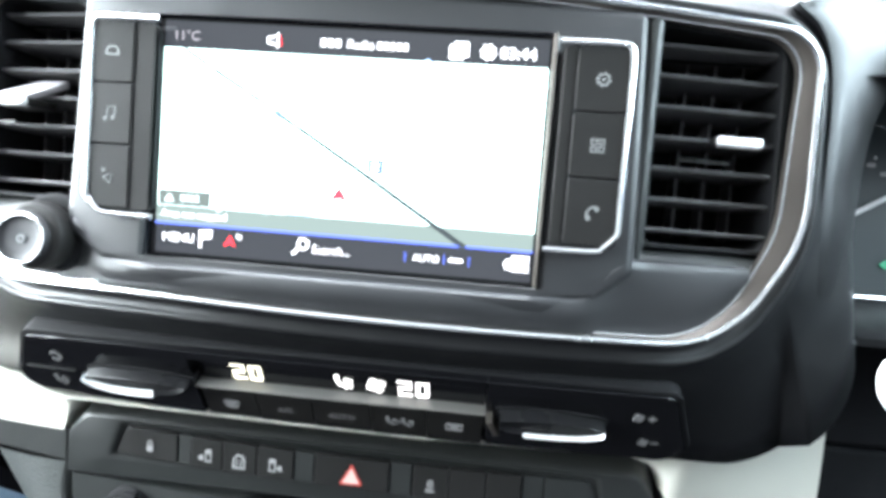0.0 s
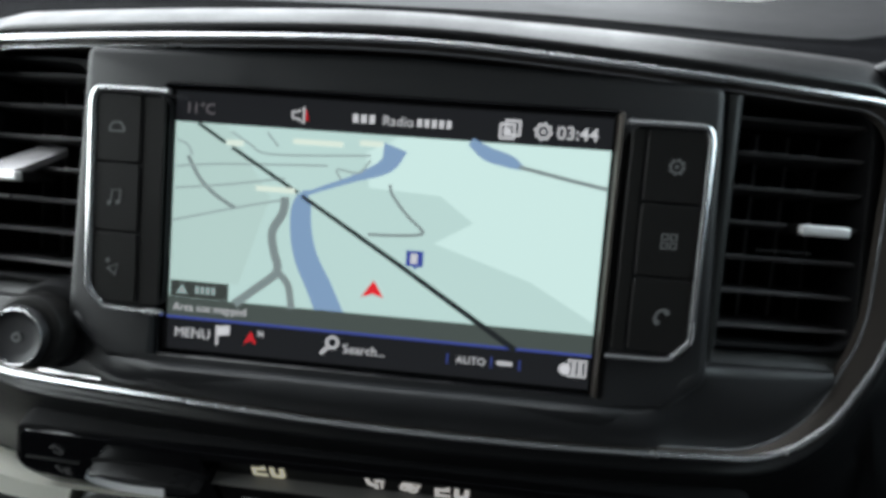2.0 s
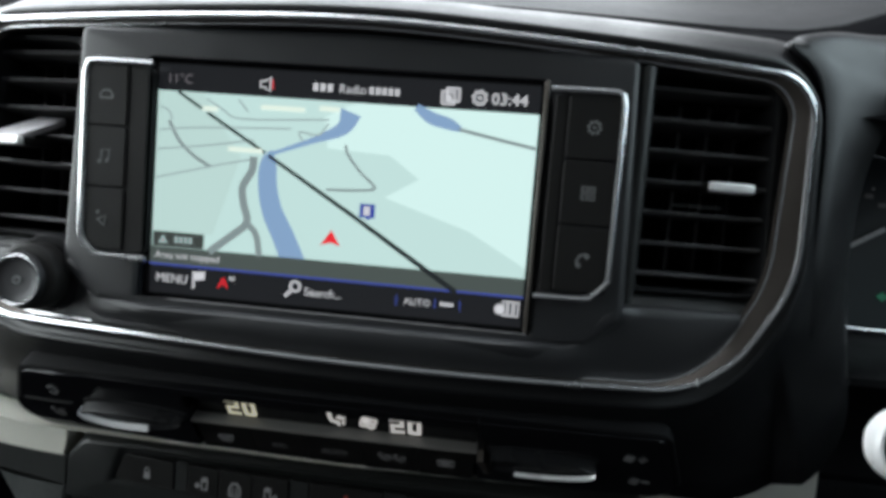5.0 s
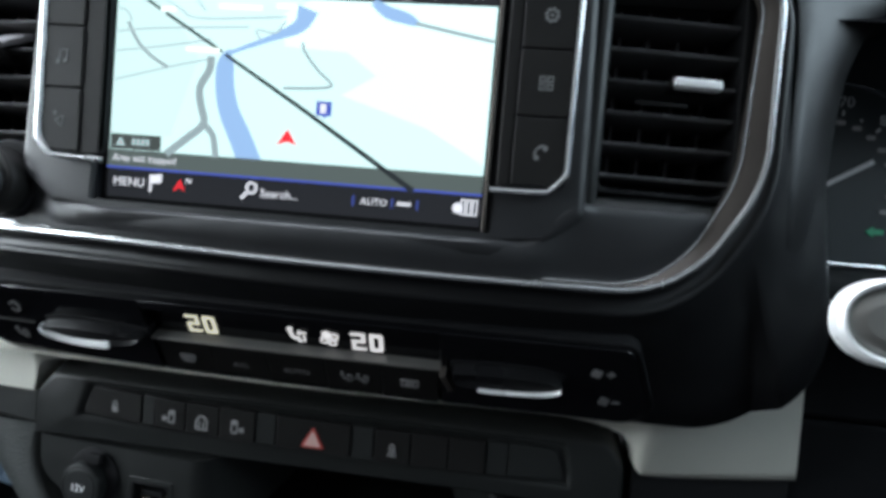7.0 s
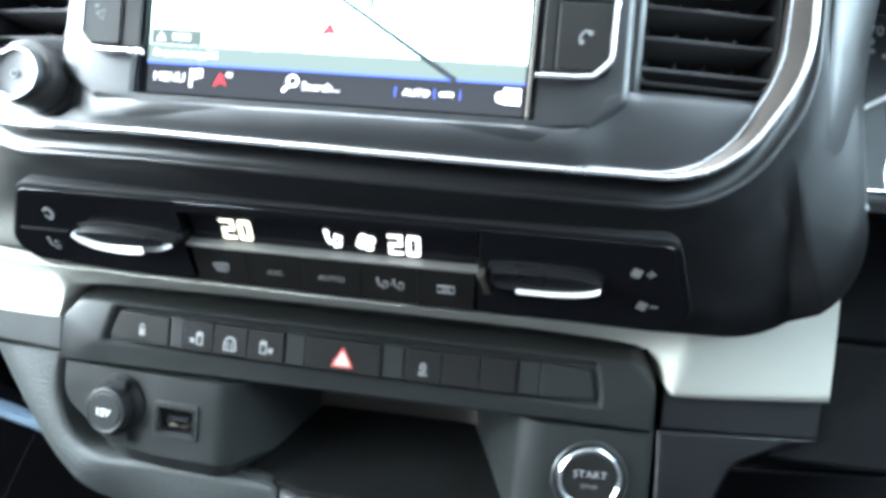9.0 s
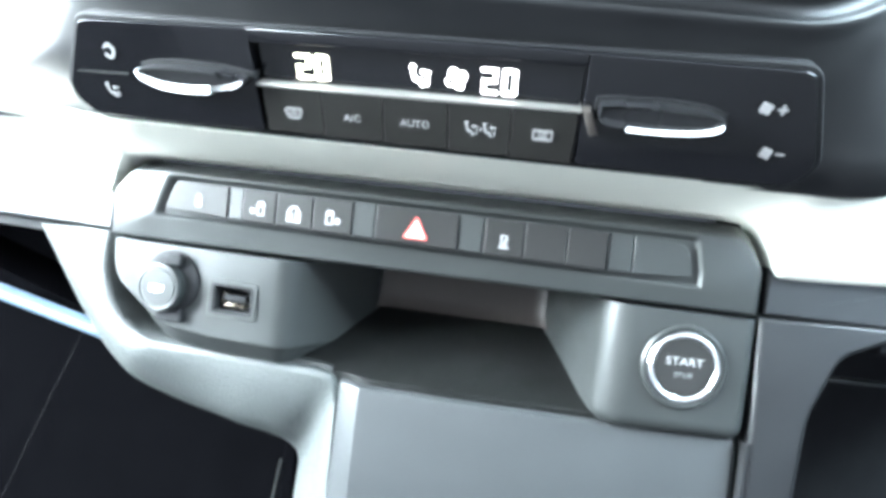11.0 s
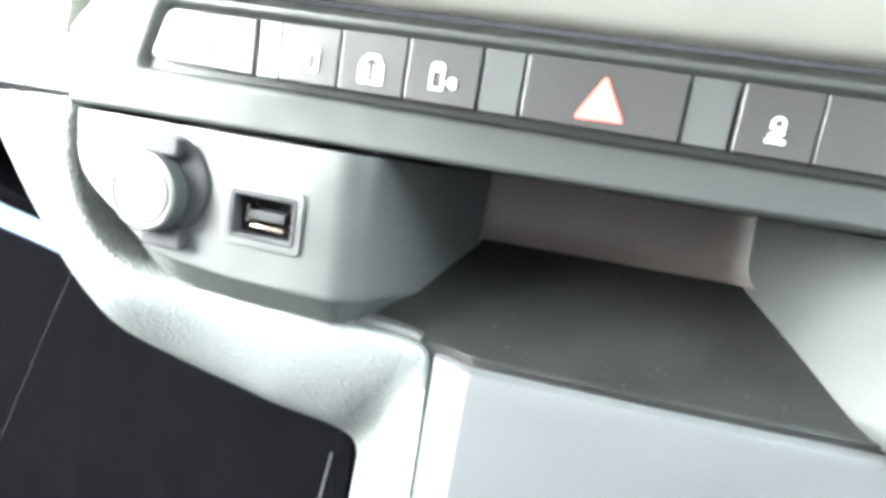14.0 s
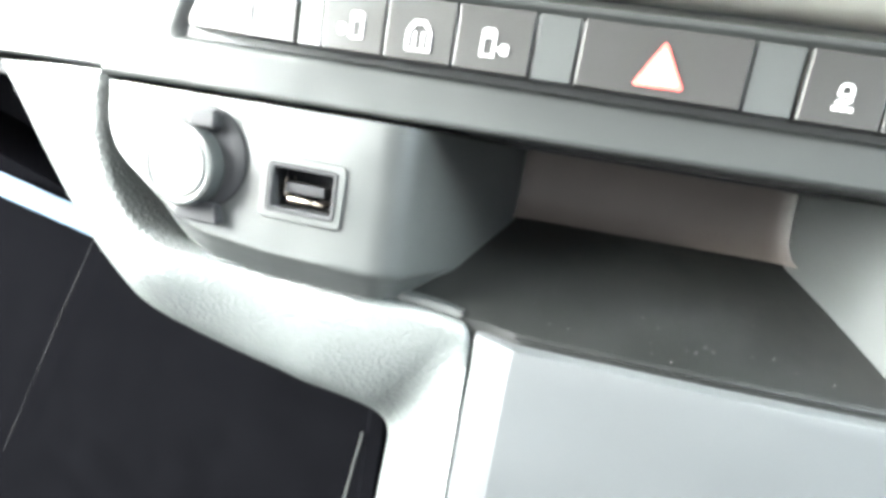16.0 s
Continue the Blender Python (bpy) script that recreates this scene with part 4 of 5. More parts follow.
# rocker levers: lens-shaped, with a chrome lower edge
for x0, x1, cx0, cx1, flip in ((-1.728, -1.240, 0.0, 0.68, False), (0.150, 0.600, 0.22, 0.99, True)):
    low = [(0.0, -0.138), (0.05, -0.172), (0.22, -0.204), (0.45, -0.215), (0.72, -0.208), (0.90, -0.185), (1.0, -0.150)]
    high = [(1.0, -0.128), (0.80, -0.112), (0.45, -0.102), (0.15, -0.106), (0.0, -0.122)]
    if flip:
        low = [(0.0, -0.185), (0.08, -0.208), (0.30, -0.214), (0.55, -0.213), (0.78, -0.204), (0.93, -0.186), (1.0, -0.160)]
        high = [(1.0, -0.135), (0.85, -0.112), (0.55, -0.102), (0.20, -0.104), (0.0, -0.112)]
    w, tall = x1 - x0, 0.062
    low, high = [(x0 + w * u, v * 0.91 + 0.026) for u, v in curve(low, 4)], [(x0 + w * u, v + 0.026) for u, v in curve(high, 4)]
    lever_o = low + high
    part("lever_recess", prism(FC, [(u, v) for u, v in inset(lever_o, -0.014)], -0.05, 0.004, 0.003), M_RUBBER, cl)
    bm = bmesh.new()
    cx, cv = (x0 + x1) / 2, -0.114
    loft(bm, [[FC.at(u, v, -0.05) for u, v in lever_o], [FC.at(u, v, tall - 0.012) for u, v in lever_o], [FC.at(cx + (u - cx) * 0.985, cv + (v - cv) * 0.94, tall) for u, v in lever_o], [FC.at(cx + (u - cx) * 0.90, cv + (v - cv) * 0.55, tall - 0.012) for u, v in lever_o]], cap0=True, cap1=True)
    lev = part("lever", bm, M_LEVER, cl)
    edge = [p for p in low if x0 + w * cx0 <= p[0] <= x0 + w * cx1]
    bm, n, deep = bmesh.new(), len(edge) - 1, 0.055 if flip else 0.030
    thick = [0.009 + 0.014 * (k / n) ** 0.6 if not flip else 0.011 for k in range(n + 1)]
    loft(bm, [[FC.at(u, v + h, tall - 0.008), FC.at(u, v + h * 0.45, tall + 0.004), FC.at(u, v - 0.002, tall + 0.012), FC.at(u, v - 0.007, tall + 0.005), FC.at(u, v - 0.008, tall - deep), FC.at(u, v + 0.006, tall - deep)] for (u, v), h in zip(edge, thick)], cap0=True, cap1=True)
    part("chrome_edge", bm, M_TAB, lev, "polished chrome edge")
bm = prism(FC, [(0.092, -0.120), (0.118, -0.112), (0.160, -0.205), (0.130, -0.215)], -0.05, 0.055, 0.006)
part("divider", bm, M_SATIN, cl)
part("mark", mark_fan(0.735, -0.062, 0.026, 0.0065), M_MARKDIM, cl)
bm = slab(FC, rrect(0.775, 0.812, -0.066, -0.058), 0.0065)
slab(FC, rrect(0.7895, 0.7975, -0.080, -0.044), 0.0072, bm)
part("mark", bm, M_MARKDIM, cl)
part("mark", mark_fan(0.792, -0.232, 0.026, 0.0065), M_MARKDIM, cl)
part("mark", slab(FC, rrect(0.826, 0.860, -0.236, -0.228), 0.0065), M_MARKDIM, cl)
part("key_joint", slab(FC, rrect(-2.07, -1.82, -0.140, -0.134), 0.0055), M_PANEL, cl)
bm = ribbon(FC, curve([(-1.90, -0.03), (-1.875, -0.015), (-1.855, -0.04), (-1.875, -0.07), (-1.90, -0.055)], 5), 0.012, 0.0065)
part("mark", bm, M_MARKDIM, cl)
part("mark", mark_seat(-1.925, -0.215, 0.75), M_MARKDIM, cl)

# ---- switch panel ----
SWB = (0.04, -0.6, 2.6)
FW = Face((0, 2.815, 0), (0, 0, 1))
sw = thing("switch_panel", (-0.6, 2.9, -1.5), "charcoal plastic switch panel with a row of push buttons", "switch panel", bend=SWB)


def hull(grow_t, grow_s, grow_b):
    return rpoly([(-2.20 - grow_s, -1.489 - grow_b), (-2.20 - grow_s, -1.27 + grow_t * 0.3, 0.08), (-2.09 - grow_s, -1.155 + grow_t, 0.10), (0.925 + grow_s, -1.165 + grow_t, 0.12), (1.005 + grow_s, -1.30 + grow_t * 0.4, 0.10), (1.005 + grow_s, -1.489 - grow_b)], 6)


def slot(g):
    """The slot of the push buttons, grown by g."""
    return rpoly([(-1.893 - 1.8 * g, -1.362 - g), (-1.891 - 1.8 * g, -1.340, 0.02), (-1.828 - 1.7 * g, -1.183 + g, 0.03), (0.690 + 0.9 * g, -1.198 + g, 0.03), (0.722 + g, -1.33, 0.03), (0.726 + g, -1.392 - g)], 6)


bm = bmesh.new()
rings = [[FW.at(u, v, d) for u, v in hull(a, b, c)] for d, a, b, c in (
    (-0.60, 0.066, 0.04, 0.02),
    (-0.170, 0.066, 0.04, 0.02),
    (-0.150, 0.064, 0.038, 0.02),
    (-0.120, 0.058, 0.026, 0.02),
    (-0.050, 0.026, 0.012, 0.02),
    (-0.010, 0.010, 0.0, 0.016),
    (0.008, -0.004, -0.014, 0.004),
    (0.0095, -0.010, -0.022, -0.002),
)]
rings += [[FW.at(u, v, d) for u, v in slot(g)] for g, d in ((0.030, 0.0115), (0.021, 0.0115), (0.012, 0.005), (0.0, -0.018))]
loft(bm, rings, cap0=True, cap1=True)
part("frame", bm, M_PANEL, sw)
SWITCHES = [(-1.872, -1.520), (-1.514, -1.442), (-1.436, -1.262), (-1.256, -1.072), (-1.066, -0.872), (-0.866, -0.762), (-0.754, -0.366), (-0.360, -0.250), (-0.240, -0.062), (-0.056, 0.130), (0.136, 0.312), (0.320, 0.425), (0.432, 0.690)]
DW = 0.0145


def ztop(x):
    return -1.201 - 0.007 * (x + 0.6)


def zbot(x):
    return -1.361 - 0.014 * (x + 0.6)


def mark_door(b, u, v, s):
    o = rpoly([(u - 0.018, v - 0.034), (u + 0.018, v - 0.034), (u + 0.018, v + 0.034, 0.010), (u - 0.018, v + 0.034, 0.010)], 3)
    i = rpoly([(u - 0.012, v - 0.028), (u + 0.012, v - 0.028), (u + 0.012, v + 0.012, 0.004), (u - 0.012, v + 0.012, 0.004)], 3)
    bm = framed(FW, o, i, 0.008, DW)
    slab(FW, rrect(u + s * 0.042 - 0.010, u + s * 0.042 + 0.010, v - 0.026, v + 0.000, 0.005), DW, bm)
    slab(FW, rrect(u + s * 0.028 - 0.005, u + s * 0.028 + 0.005, v - 0.017, v - 0.010), DW, bm)
    return bm


def mark_child(b, u, v):
    o = rpoly([(u - 0.034, v - 0.036), (u + 0.034, v - 0.036), (u + 0.034, v + 0.012, 0.01), (u + 0.016, v + 0.040, 0.012), (u - 0.016, v + 0.040, 0.012), (u - 0.034, v + 0.012, 0.01)], 3)
    i = rpoly([(u - 0.026, v - 0.030), (u + 0.026, v - 0.030), (u + 0.026, v + 0.008, 0.006), (u + 0.010, v + 0.030, 0.008), (u - 0.010, v + 0.030, 0.008), (u - 0.026, v + 0.008, 0.006)], 3)
    bm = framed(FW, o, i, 0.008, DW)
    for k in (-0.011, 0.011):
        slab(FW, rrect(u + k - 0.003, u + k + 0.003, v - 0.028, v + 0.012), DW, bm)
    return bm


def mark_skid(b, u, v):
    g = 0.72
    bm = framed(FW, rpoly([(u - g * 0.022, v + g * 0.006), (u + g * 0.022, v + g * 0.006), (u + g * 0.022, v + g * 0.030, 0.01), (u + g * 0.012, v + g * 0.046, 0.008), (u - g * 0.012, v + g * 0.046, 0.008), (u - g * 0.022, v + g * 0.030, 0.01)], 3), rpoly([(u - g * 0.014, v + g * 0.014), (u + g * 0.014, v + g * 0.014), (u + g * 0.014, v + g * 0.028, 0.006), (u + g * 0.008, v + g * 0.038, 0.005), (u - g * 0.008, v + g * 0.038, 0.005), (u - g * 0.014, v + g * 0.028, 0.006)], 3), 0.008, DW)
    ribbon(FW, curve([(u - g * 0.024, v - g * 0.018), (u - g * 0.008, v - g * 0.008), (u + g * 0.006, v - g * 0.014), (u + g * 0.022, v - g * 0.002)], 4), 0.007, DW, bm)
    for k in (-0.016, 0.0, 0.016):
        slab(FW, rrect(u + k - 0.006, u + k + 0.006, v - g * 0.040, v - g * 0.026), DW, bm)
    return bm


def mark_lock(b, u, v):
    bm = slab(FW, rrect(u - 0.016, u + 0.016, v - 0.028, v + 0.004, 0.005), DW)
    return ribbon(FW, curve([(u - 0.011, v + 0.002), (u - 0.011, v + 0.022), (u, v + 0.032), (u + 0.011, v + 0.022), (u + 0.011, v + 0.002)], 4), 0.006, DW, bm)


for k, (a, b) in enumerate(SWITCHES):
    za, zb = ztop(a), ztop(b)
    ya, yb = zbot(a), zbot(b)
    blank = k in (1, 5, 7, 11, 12)
    o = [(a, ya, 0.006), (b, yb, 0.006), (b, zb, 0.006), (a, za, 0.006)]
    if k == 0:
        o = [(a - 0.005, ya + 0.008, 0.02), (b, yb, 0.006), (b, zb, 0.006), (a + 0.055, za, 0.03)]
    if k == 12:
        o = [(a, ya, 0.006), (b + 0.012, yb + 0.012, 0.02), (b - 0.02, zb - 0.01, 0.06), (a, za, 0.006)]
    name = "blank_cover" if blank else "push_button"
    key = part(name, prism(FW, rpoly(o, 3), -0.03, 0.002 if blank else 0.010, 0.004), M_PANEL if blank else M_BUTTON, sw)
    u, v = (a + b) / 2, (za + ya) / 2 - 0.010
    if k == 0:
        part("mark", mark_lock(b, u + 0.02, v), M_MARKLIT, key)
    elif k == 2:
        part("mark", mark_door(b, u + 0.012, v, -1), M_MARKLIT, key)
    elif k == 3:
        part("mark", mark_child(b, u, v - 0.008), M_MARKLIT, key)
    elif k == 4:
        part("mark", mark_door(b, u - 0.012, v, 1), M_MARKLIT, key)
    elif k == 6:
        tri = [(u - 0.062, v - 0.050), (u + 0.062, v - 0.050), (u, v + 0.060)]
        part("hazard_triangle", prism(FW, rpoly([(*p, 0.006) for p in tri], 3), 0.008, 0.0125), M_HAZ, key, "red warning triangle")
        tri2 = [(u - 0.045, v - 0.041), (u + 0.045, v - 0.041), (u, v + 0.041)]
        part("hazard_fill", prism(FW, rpoly([(*p, 0.004) for p in tri2], 3), 0.010, 0.0150), M_HAZW, key, "pale glowing triangle")
    elif k == 8:
        part("mark", mark_skid(b, u, v - 0.010), M_MARKLIT, key)

# ---- socket block, open tray and start block ----
FB2 = Face((0, 2.845, 0), (0, 0, 1))


blk = thing("socket_block", (-1.7, 2.9, -2.0), "charcoal block holding the power socket and usb port", "socket panel", bend=SWB)
plan = rpoly([(-1.36, 2.845), (-1.165, 2.845, 0.13), (-0.87, 3.50, 0.05), (-0.87, 3.75), (-1.36, 3.75)], 6)
bm = bmesh.new()
loft(bm, [[Vector((x if x0 > -1.35 else x0, y, z)) for (x, y), (x0, _) in zip(inset(plan, g), plan)] for g, z in ((0.060, -2.045), (0.030, -1.992), (0.008, -1.970), (0.0, -1.955), (0.0, -1.942), (0.0, -1.522))], cap0=True, cap1=True)
part("body", bm, M_PANEL, blk)


def chamfered(outline):
    """A plate whose lower edge falls back below the face; outline(g) drops that edge by g."""
    bm = bmesh.new()
    loft(bm, [[FB2.at(u, v, d) for u, v in outline(g)] for g, d in ((0.080, -0.5), (0.080, -0.060), (0.027, -0.030), (0.005, -0.008), (-0.010, 0.0))], cap0=True, cap1=True)
    return bm


part("face_plate", chamfered(lambda g: rpoly([(-2.185, -1.522), (-2.180, -1.72, 0.25), (-1.85, -1.945 - g, 0.34), (-1.560, -1.965 - g), (-1.560, -1.522)], 8)), M_PANEL, blk, smooth=20)
part("face_strip", prism(FB2, rrect(-1.560, -1.360, -1.690, -1.522), -0.5, 0.0), M_PANEL, blk)
part("face_strip", chamfered(lambda g: rrect(-1.560, -1.360, -1.965 - g, -1.815)), M_PANEL, blk, smooth=20)
part("socket", turned(FB2, -1.815, -1.705, [(0.162, -0.03), (0.160, 0.008), (0.150, 0.014), (0.128, 0.016)]), M_RUBBER, blk, "black power socket rim")
cap = part("cap", turned(FB2, -1.845, -1.735, [(0.125, 0.0), (0.125, 0.064), (0.121, 0.073), (0.110, 0.076), (0.105, 0.072), (0.099, 0.072), (0.094, 0.077), (0.02, 0.078)]), M_SOCKET, blk, "round plastic socket cap")
part("cap_text", letters(Face((0, 2.764, 0), (0, 0, 1)), "12V", -1.845, -1.757, 0.036, 0.0, 1.1, True, 0.02), M_WHITE, cap)
part("hinge", prism(FB2, rpoly([(-1.885, -1.905, 0.015), (-1.715, -1.905, 0.015), (-1.735, -1.84), (-1.865, -1.84)], 3), -0.02, 0.035, 0.008), M_RUBBER, blk)
part("lug", prism(FB2, rrect(-1.84, -1.74, -1.62, -1.56, 0.02), -0.02, 0.05, 0.012), M_RUBBER, blk)
part("usb_rim", framed(FB2, rrect(-1.598, -1.328, -1.848, -1.658, 0.02), rrect(-1.574, -1.350, -1.826, -1.680, 0.012), -0.04, 0.008, 0.003), M_PANEL, blk)
part("usb_frame", framed(FB2, rrect(-1.575, -1.349, -1.827, -1.679, 0.012), rrect(-1.556, -1.364, -1.811, -1.694, 0.008), -0.09, 0.010, 0.005), M_RUBBER, blk)
usb = part("usb_port", prism(FB2, rrect(-1.560, -1.362, -1.815, -1.690), -0.12, -0.085), M_DARK, blk)
part("tongue", prism(FB2, rrect(-1.53, -1.40, -1.765, -1.735), -0.09, -0.02, 0.003), M_RUBBER, usb)
part("contact", prism(FB2, rrect(-1.515, -1.400, -1.7885, -1.781), -0.09, -0.015, 0.002), M_COPPER, usb)
part("contact", prism(FB2, rrect(-1.537, -1.530, -1.780, -1.725), -0.09, -0.03, 0.002), M_COPPER, usb)

tray = thing("open_tray", (-0.4, 3.2, -2.0), "open black storage tray below the switch panel", "storage tray", bend=SWB)
bm = bmesh.new()
rows = [(2.955, -2.20), (2.955, -2.088), (2.962, -2.068), (3.05, -2.025), (3.30, -1.895), (3.50, -1.800), (3.54, -1.77), (3.58, -1.70), (3.62, -1.47)]
xs = [-1.25, -1.1, -0.97, -0.86, -0.78, -0.6, -0.4, -0.1, 0.2, 0.50]
loft(bm, [[Vector((x, max(y, 3.0) if x < -0.80 else y, z)) for x in xs] for y, z in rows] + [[Vector((x, 3.75, z)) for x in xs] for z in (-1.47, -2.3)] + [[Vector((x, 3.0 if x < -0.80 else 2.955, -2.20)) for x in xs]], closed=False)
part("floor_liner", bm, M_TRAY, tray)
bm = bmesh.new()
cove = [(x, 0.06 * max(0.0, 1 - min(x + 0.90, 0.145 - x) / 0.10) ** 2) for x in (-0.90, -0.885, -0.865, -0.84, -0.81, -0.78, -0.5, -0.2, 0.04, 0.06, 0.085, 0.11, 0.13, 0.145)]
loft(bm, [[Vector((x, y - c, z)) for x, c in cove] for y, z in ((3.515, -1.782), (3.535, -1.760), (3.560, -1.70), (3.600, -1.518), (3.72, -1.518))], closed=False)
part("rear_wall", bm, M_TRAYBACK, tray)
part("lip", tube([Vector((x, 2.952, -2.075)) for x in np.linspace(-0.78, 0.48, 10)], 0.007, 8), M_TRAY, tray)
part("roof", box(-1.3, 0.6, 3.39, 3.75, -1.524, -1.512), M_RUBBER, tray)

rng = random.Random(5)
bm = bmesh.new()
for k in range(34):
    x, y = rng.uniform(-0.75, 0.42), rng.choice((rng.uniform(2.97, 3.10), rng.uniform(2.97, 3.44)))
    z = float(np.interp(y, [2.955, 3.05, 3.30, 3.50], [-2.070, -2.025, -1.895, -1.800])) + 0.003
    r = rng.uniform(0.0012, 0.0028)
    slab(Face((x, y, z), (0, 0.46, 0.21)), [(r * rng.uniform(0.6, 1.2) * math.cos(a), r * rng.uniform(0.6, 1.2) * math.sin(a)) for a in np.linspace(0, 2 * math.pi, 6, endpoint=False)], 0.002, bm)
solid("dust_specks", bm, M_DUST, (-0.2, 3.1, -2.0), "pale dust specks scattered on the tray floor", "dust", kind="stuff", bend=SWB)

st = thing("start_block", (0.7, 3.0, -2.05), "charcoal block holding the round start button", "switch block", bend=SWB)
plan = [(0.385, 2.852, 0.17), (1.035, 2.852, 0.05), (1.035, 3.75), (0.13, 3.75), (0.12, 3.52, 0.04)]
bm = bmesh.new()
rings = []
for k in range(6):
    a = math.pi / 2 * k / 5
    rings.append([Vector((x, y, -2.098 + 0.075 * (1 - math.cos(a)))) for x, y in inset(rpoly(plan, 8), 0.06 * (1 - math.sin(a)))])
rings.append([Vector((x, y, -1.522)) for x, y in rpoly(plan, 8)])
loft(bm, rings, cap0=True, cap1=True)
part("body", bm, M_PANEL, st)
FT = Face((0, 2.852, 0), (0, 0, 1))
part("rim", turned(FT, 0.722, -1.775, [(0.195, -0.03), (0.192, 0.012), (0.182, 0.022), (0.168, 0.020), (0.160, 0.0)], 48), M_PANEL, st)
part("chrome_ring", framed(FT, disc(0.722, -1.775, 0.160, 48), disc(0.722, -1.775, 0.138, 48), -0.02, 0.028, 0.006), M_CHROME, st, "polished chrome ring")
btn = part("start_button", turned(FT, 0.722, -1.775, [(0.137, -0.02), (0.136, 0.016), (0.128, 0.023), (0.10, 0.021), (0.02, 0.020)], 48), M_BUTTON, st, "round black start button")
part("start_text", letters(FT, "START", 0.722, -1.765, 0.036, 0.0245, 1.12, True), M_START, btn)
part("stop_text", letters(FT, "STOP", 0.722, -1.820, 0.022, 0.0245, 1.12, True), M_MARK, btn)

# ---- grained surround that sweeps below the socket block ----
FZ = Face((0, 2.895, 0), (0, 0, 1))
outer = [(-2.93, -1.515), (-2.80, -1.68), (-2.675, -1.84), (-2.52, -2.03), (-2.35, -2.20), (-2.13, -2.355), (-1.88, -2.465), (-1.60, -2.525), (-1.42, -2.560), (-1.325, -2.592), (-1.274, -2.645), (-1.252, -2.72), (-1.247, -2.82), (-1.245, -3.1), (-1.24, -3.6), (-1.24, -5.5)]
inner = [(-2.235, -1.492), (-2.255, -1.60), (-2.25, -1.74), (-2.19, -1.89), (-2.08, -2.00), (-1.92, -2.052), (-1.68, -2.055), (-1.40, -2.052), (-1.14, -2.060), (-0.995, -2.070), (-0.930, -2.092), (-0.902, -2.18), (-0.896, -2.38), (-0.889, -2.8), (-0.882, -3.4), (-0.85, -5.5)]
o2, i2 = curve(outer, 6), curve(inner, 6)
bm = bmesh.new()
rings, backs = [], []
for (a, b), (c, e) in zip(o2, i2):
    w = math.hypot(c - a, e - b)
    ux, uz = (c - a) / w, (e - b) / w
    row = []
    turn = min(1.0, max(0.0, (-2.30 - b) / 0.22))
    turn = turn * turn * (3 - 2 * turn)
    backs.append(0.065 * turn)
    slope = 0.16 + 0.44 * min(1.0, max(0.0, (-2.54 - b) / 0.25))
    for q, d in ((0.0, -0.55), (0.0, -0.26), (0.014, -0.18), (0.046, -0.105), (0.10, -0.048), (0.165, -0.013), (0.36 * w + 0.08, 0.005), (0.68 * w, 0.014), (w - 0.05, 0.012), (w - 0.012, 0.002), (w, -0.022), (w, -0.55)):
        row.append(FZ.at(a + ux * q, b + uz * q, d - slope * turn * max(0.0, w - q) - 0.065 * turn))
    rings.append(row)
loft(bm, rings, closed=False)
csr = thing("console_surround", (-1.8, 3.0, -2.2), "grained charcoal surround sweeping under the socket block", "console surround", bend=SWB)
part("shell", bm, M_GRAIN, csr, smooth=85)

bm = bmesh.new()
rings = []
for k in range(4, len(i2) - 6):
    (c, e), a, b = i2[k], i2[k - 1], i2[k + 1]
    if c < -1.80 or e < -2.2:
        continue
    if c > -0.955:
        break
    t = Vector((b[0] - a[0], b[1] - a[1])).normalized()
    m = Vector((-t.y, t.x))
    rings.append([FZ.at(c + m.x * q, e + m.y * q, d - backs[k]) for q, d in ((0.002, -0.40), (0.002, -0.040), (0.006, -0.030), (0.024, -0.032), (0.030, -0.042), (0.030, -0.40))])
loft(bm, rings, cap0=True, cap1=True)
part("ledge", bm, M_PANEL, csr, "smooth narrow ledge", smooth=60)

# ---- lower console ----
con = thing("lower_console", (0.1, 3.0, -5.4), "smooth grey lower console front below the tray", "console", bend=SWB)
bm = bmesh.new()
rings = []
for z, dy, x0, x1 in ((-2.100, 0.25, -0.897, 1.055), (-2.098, 0.03, -0.897, 1.055), (-2.112, 0.008, -0.897, 1.055), (-2.14, 0.0, -0.896, 1.056), (-2.6, -0.02, -0.892, 1.06), (-3.4, -0.05, -0.88, 1.06), (-5.5, -0.1, -0.85, 1.06)):
    prof = [(0.0, 0.6), (0.0, 0.066), (0.004, 0.060), (0.112, 0.004), (0.120, 0.0), (0.160, 0.0)]
    row = [Vector((x0 + a, 2.912 + b + dy, z)) for a, b in prof]
    row += [Vector((x0 + (x1 - x0) * t, 2.912 + dy, z)) for t in (0.3, 0.5, 0.7)]
    row += [Vector((x1 - a * 0.3, 2.912 + b * 0.5 + dy, z)) for a, b in prof[::-1]]
    rings.append(row)
loft(bm, [row[4:] for row in rings], closed=False)
part("front_panel", bm, M_CONSOLE, con)
bm = bmesh.new()
loft(bm, [row[:5] for row in rings], closed=False)
part("edge_strip", bm, M_CONSOLE, con, "narrow slanted edge strip")

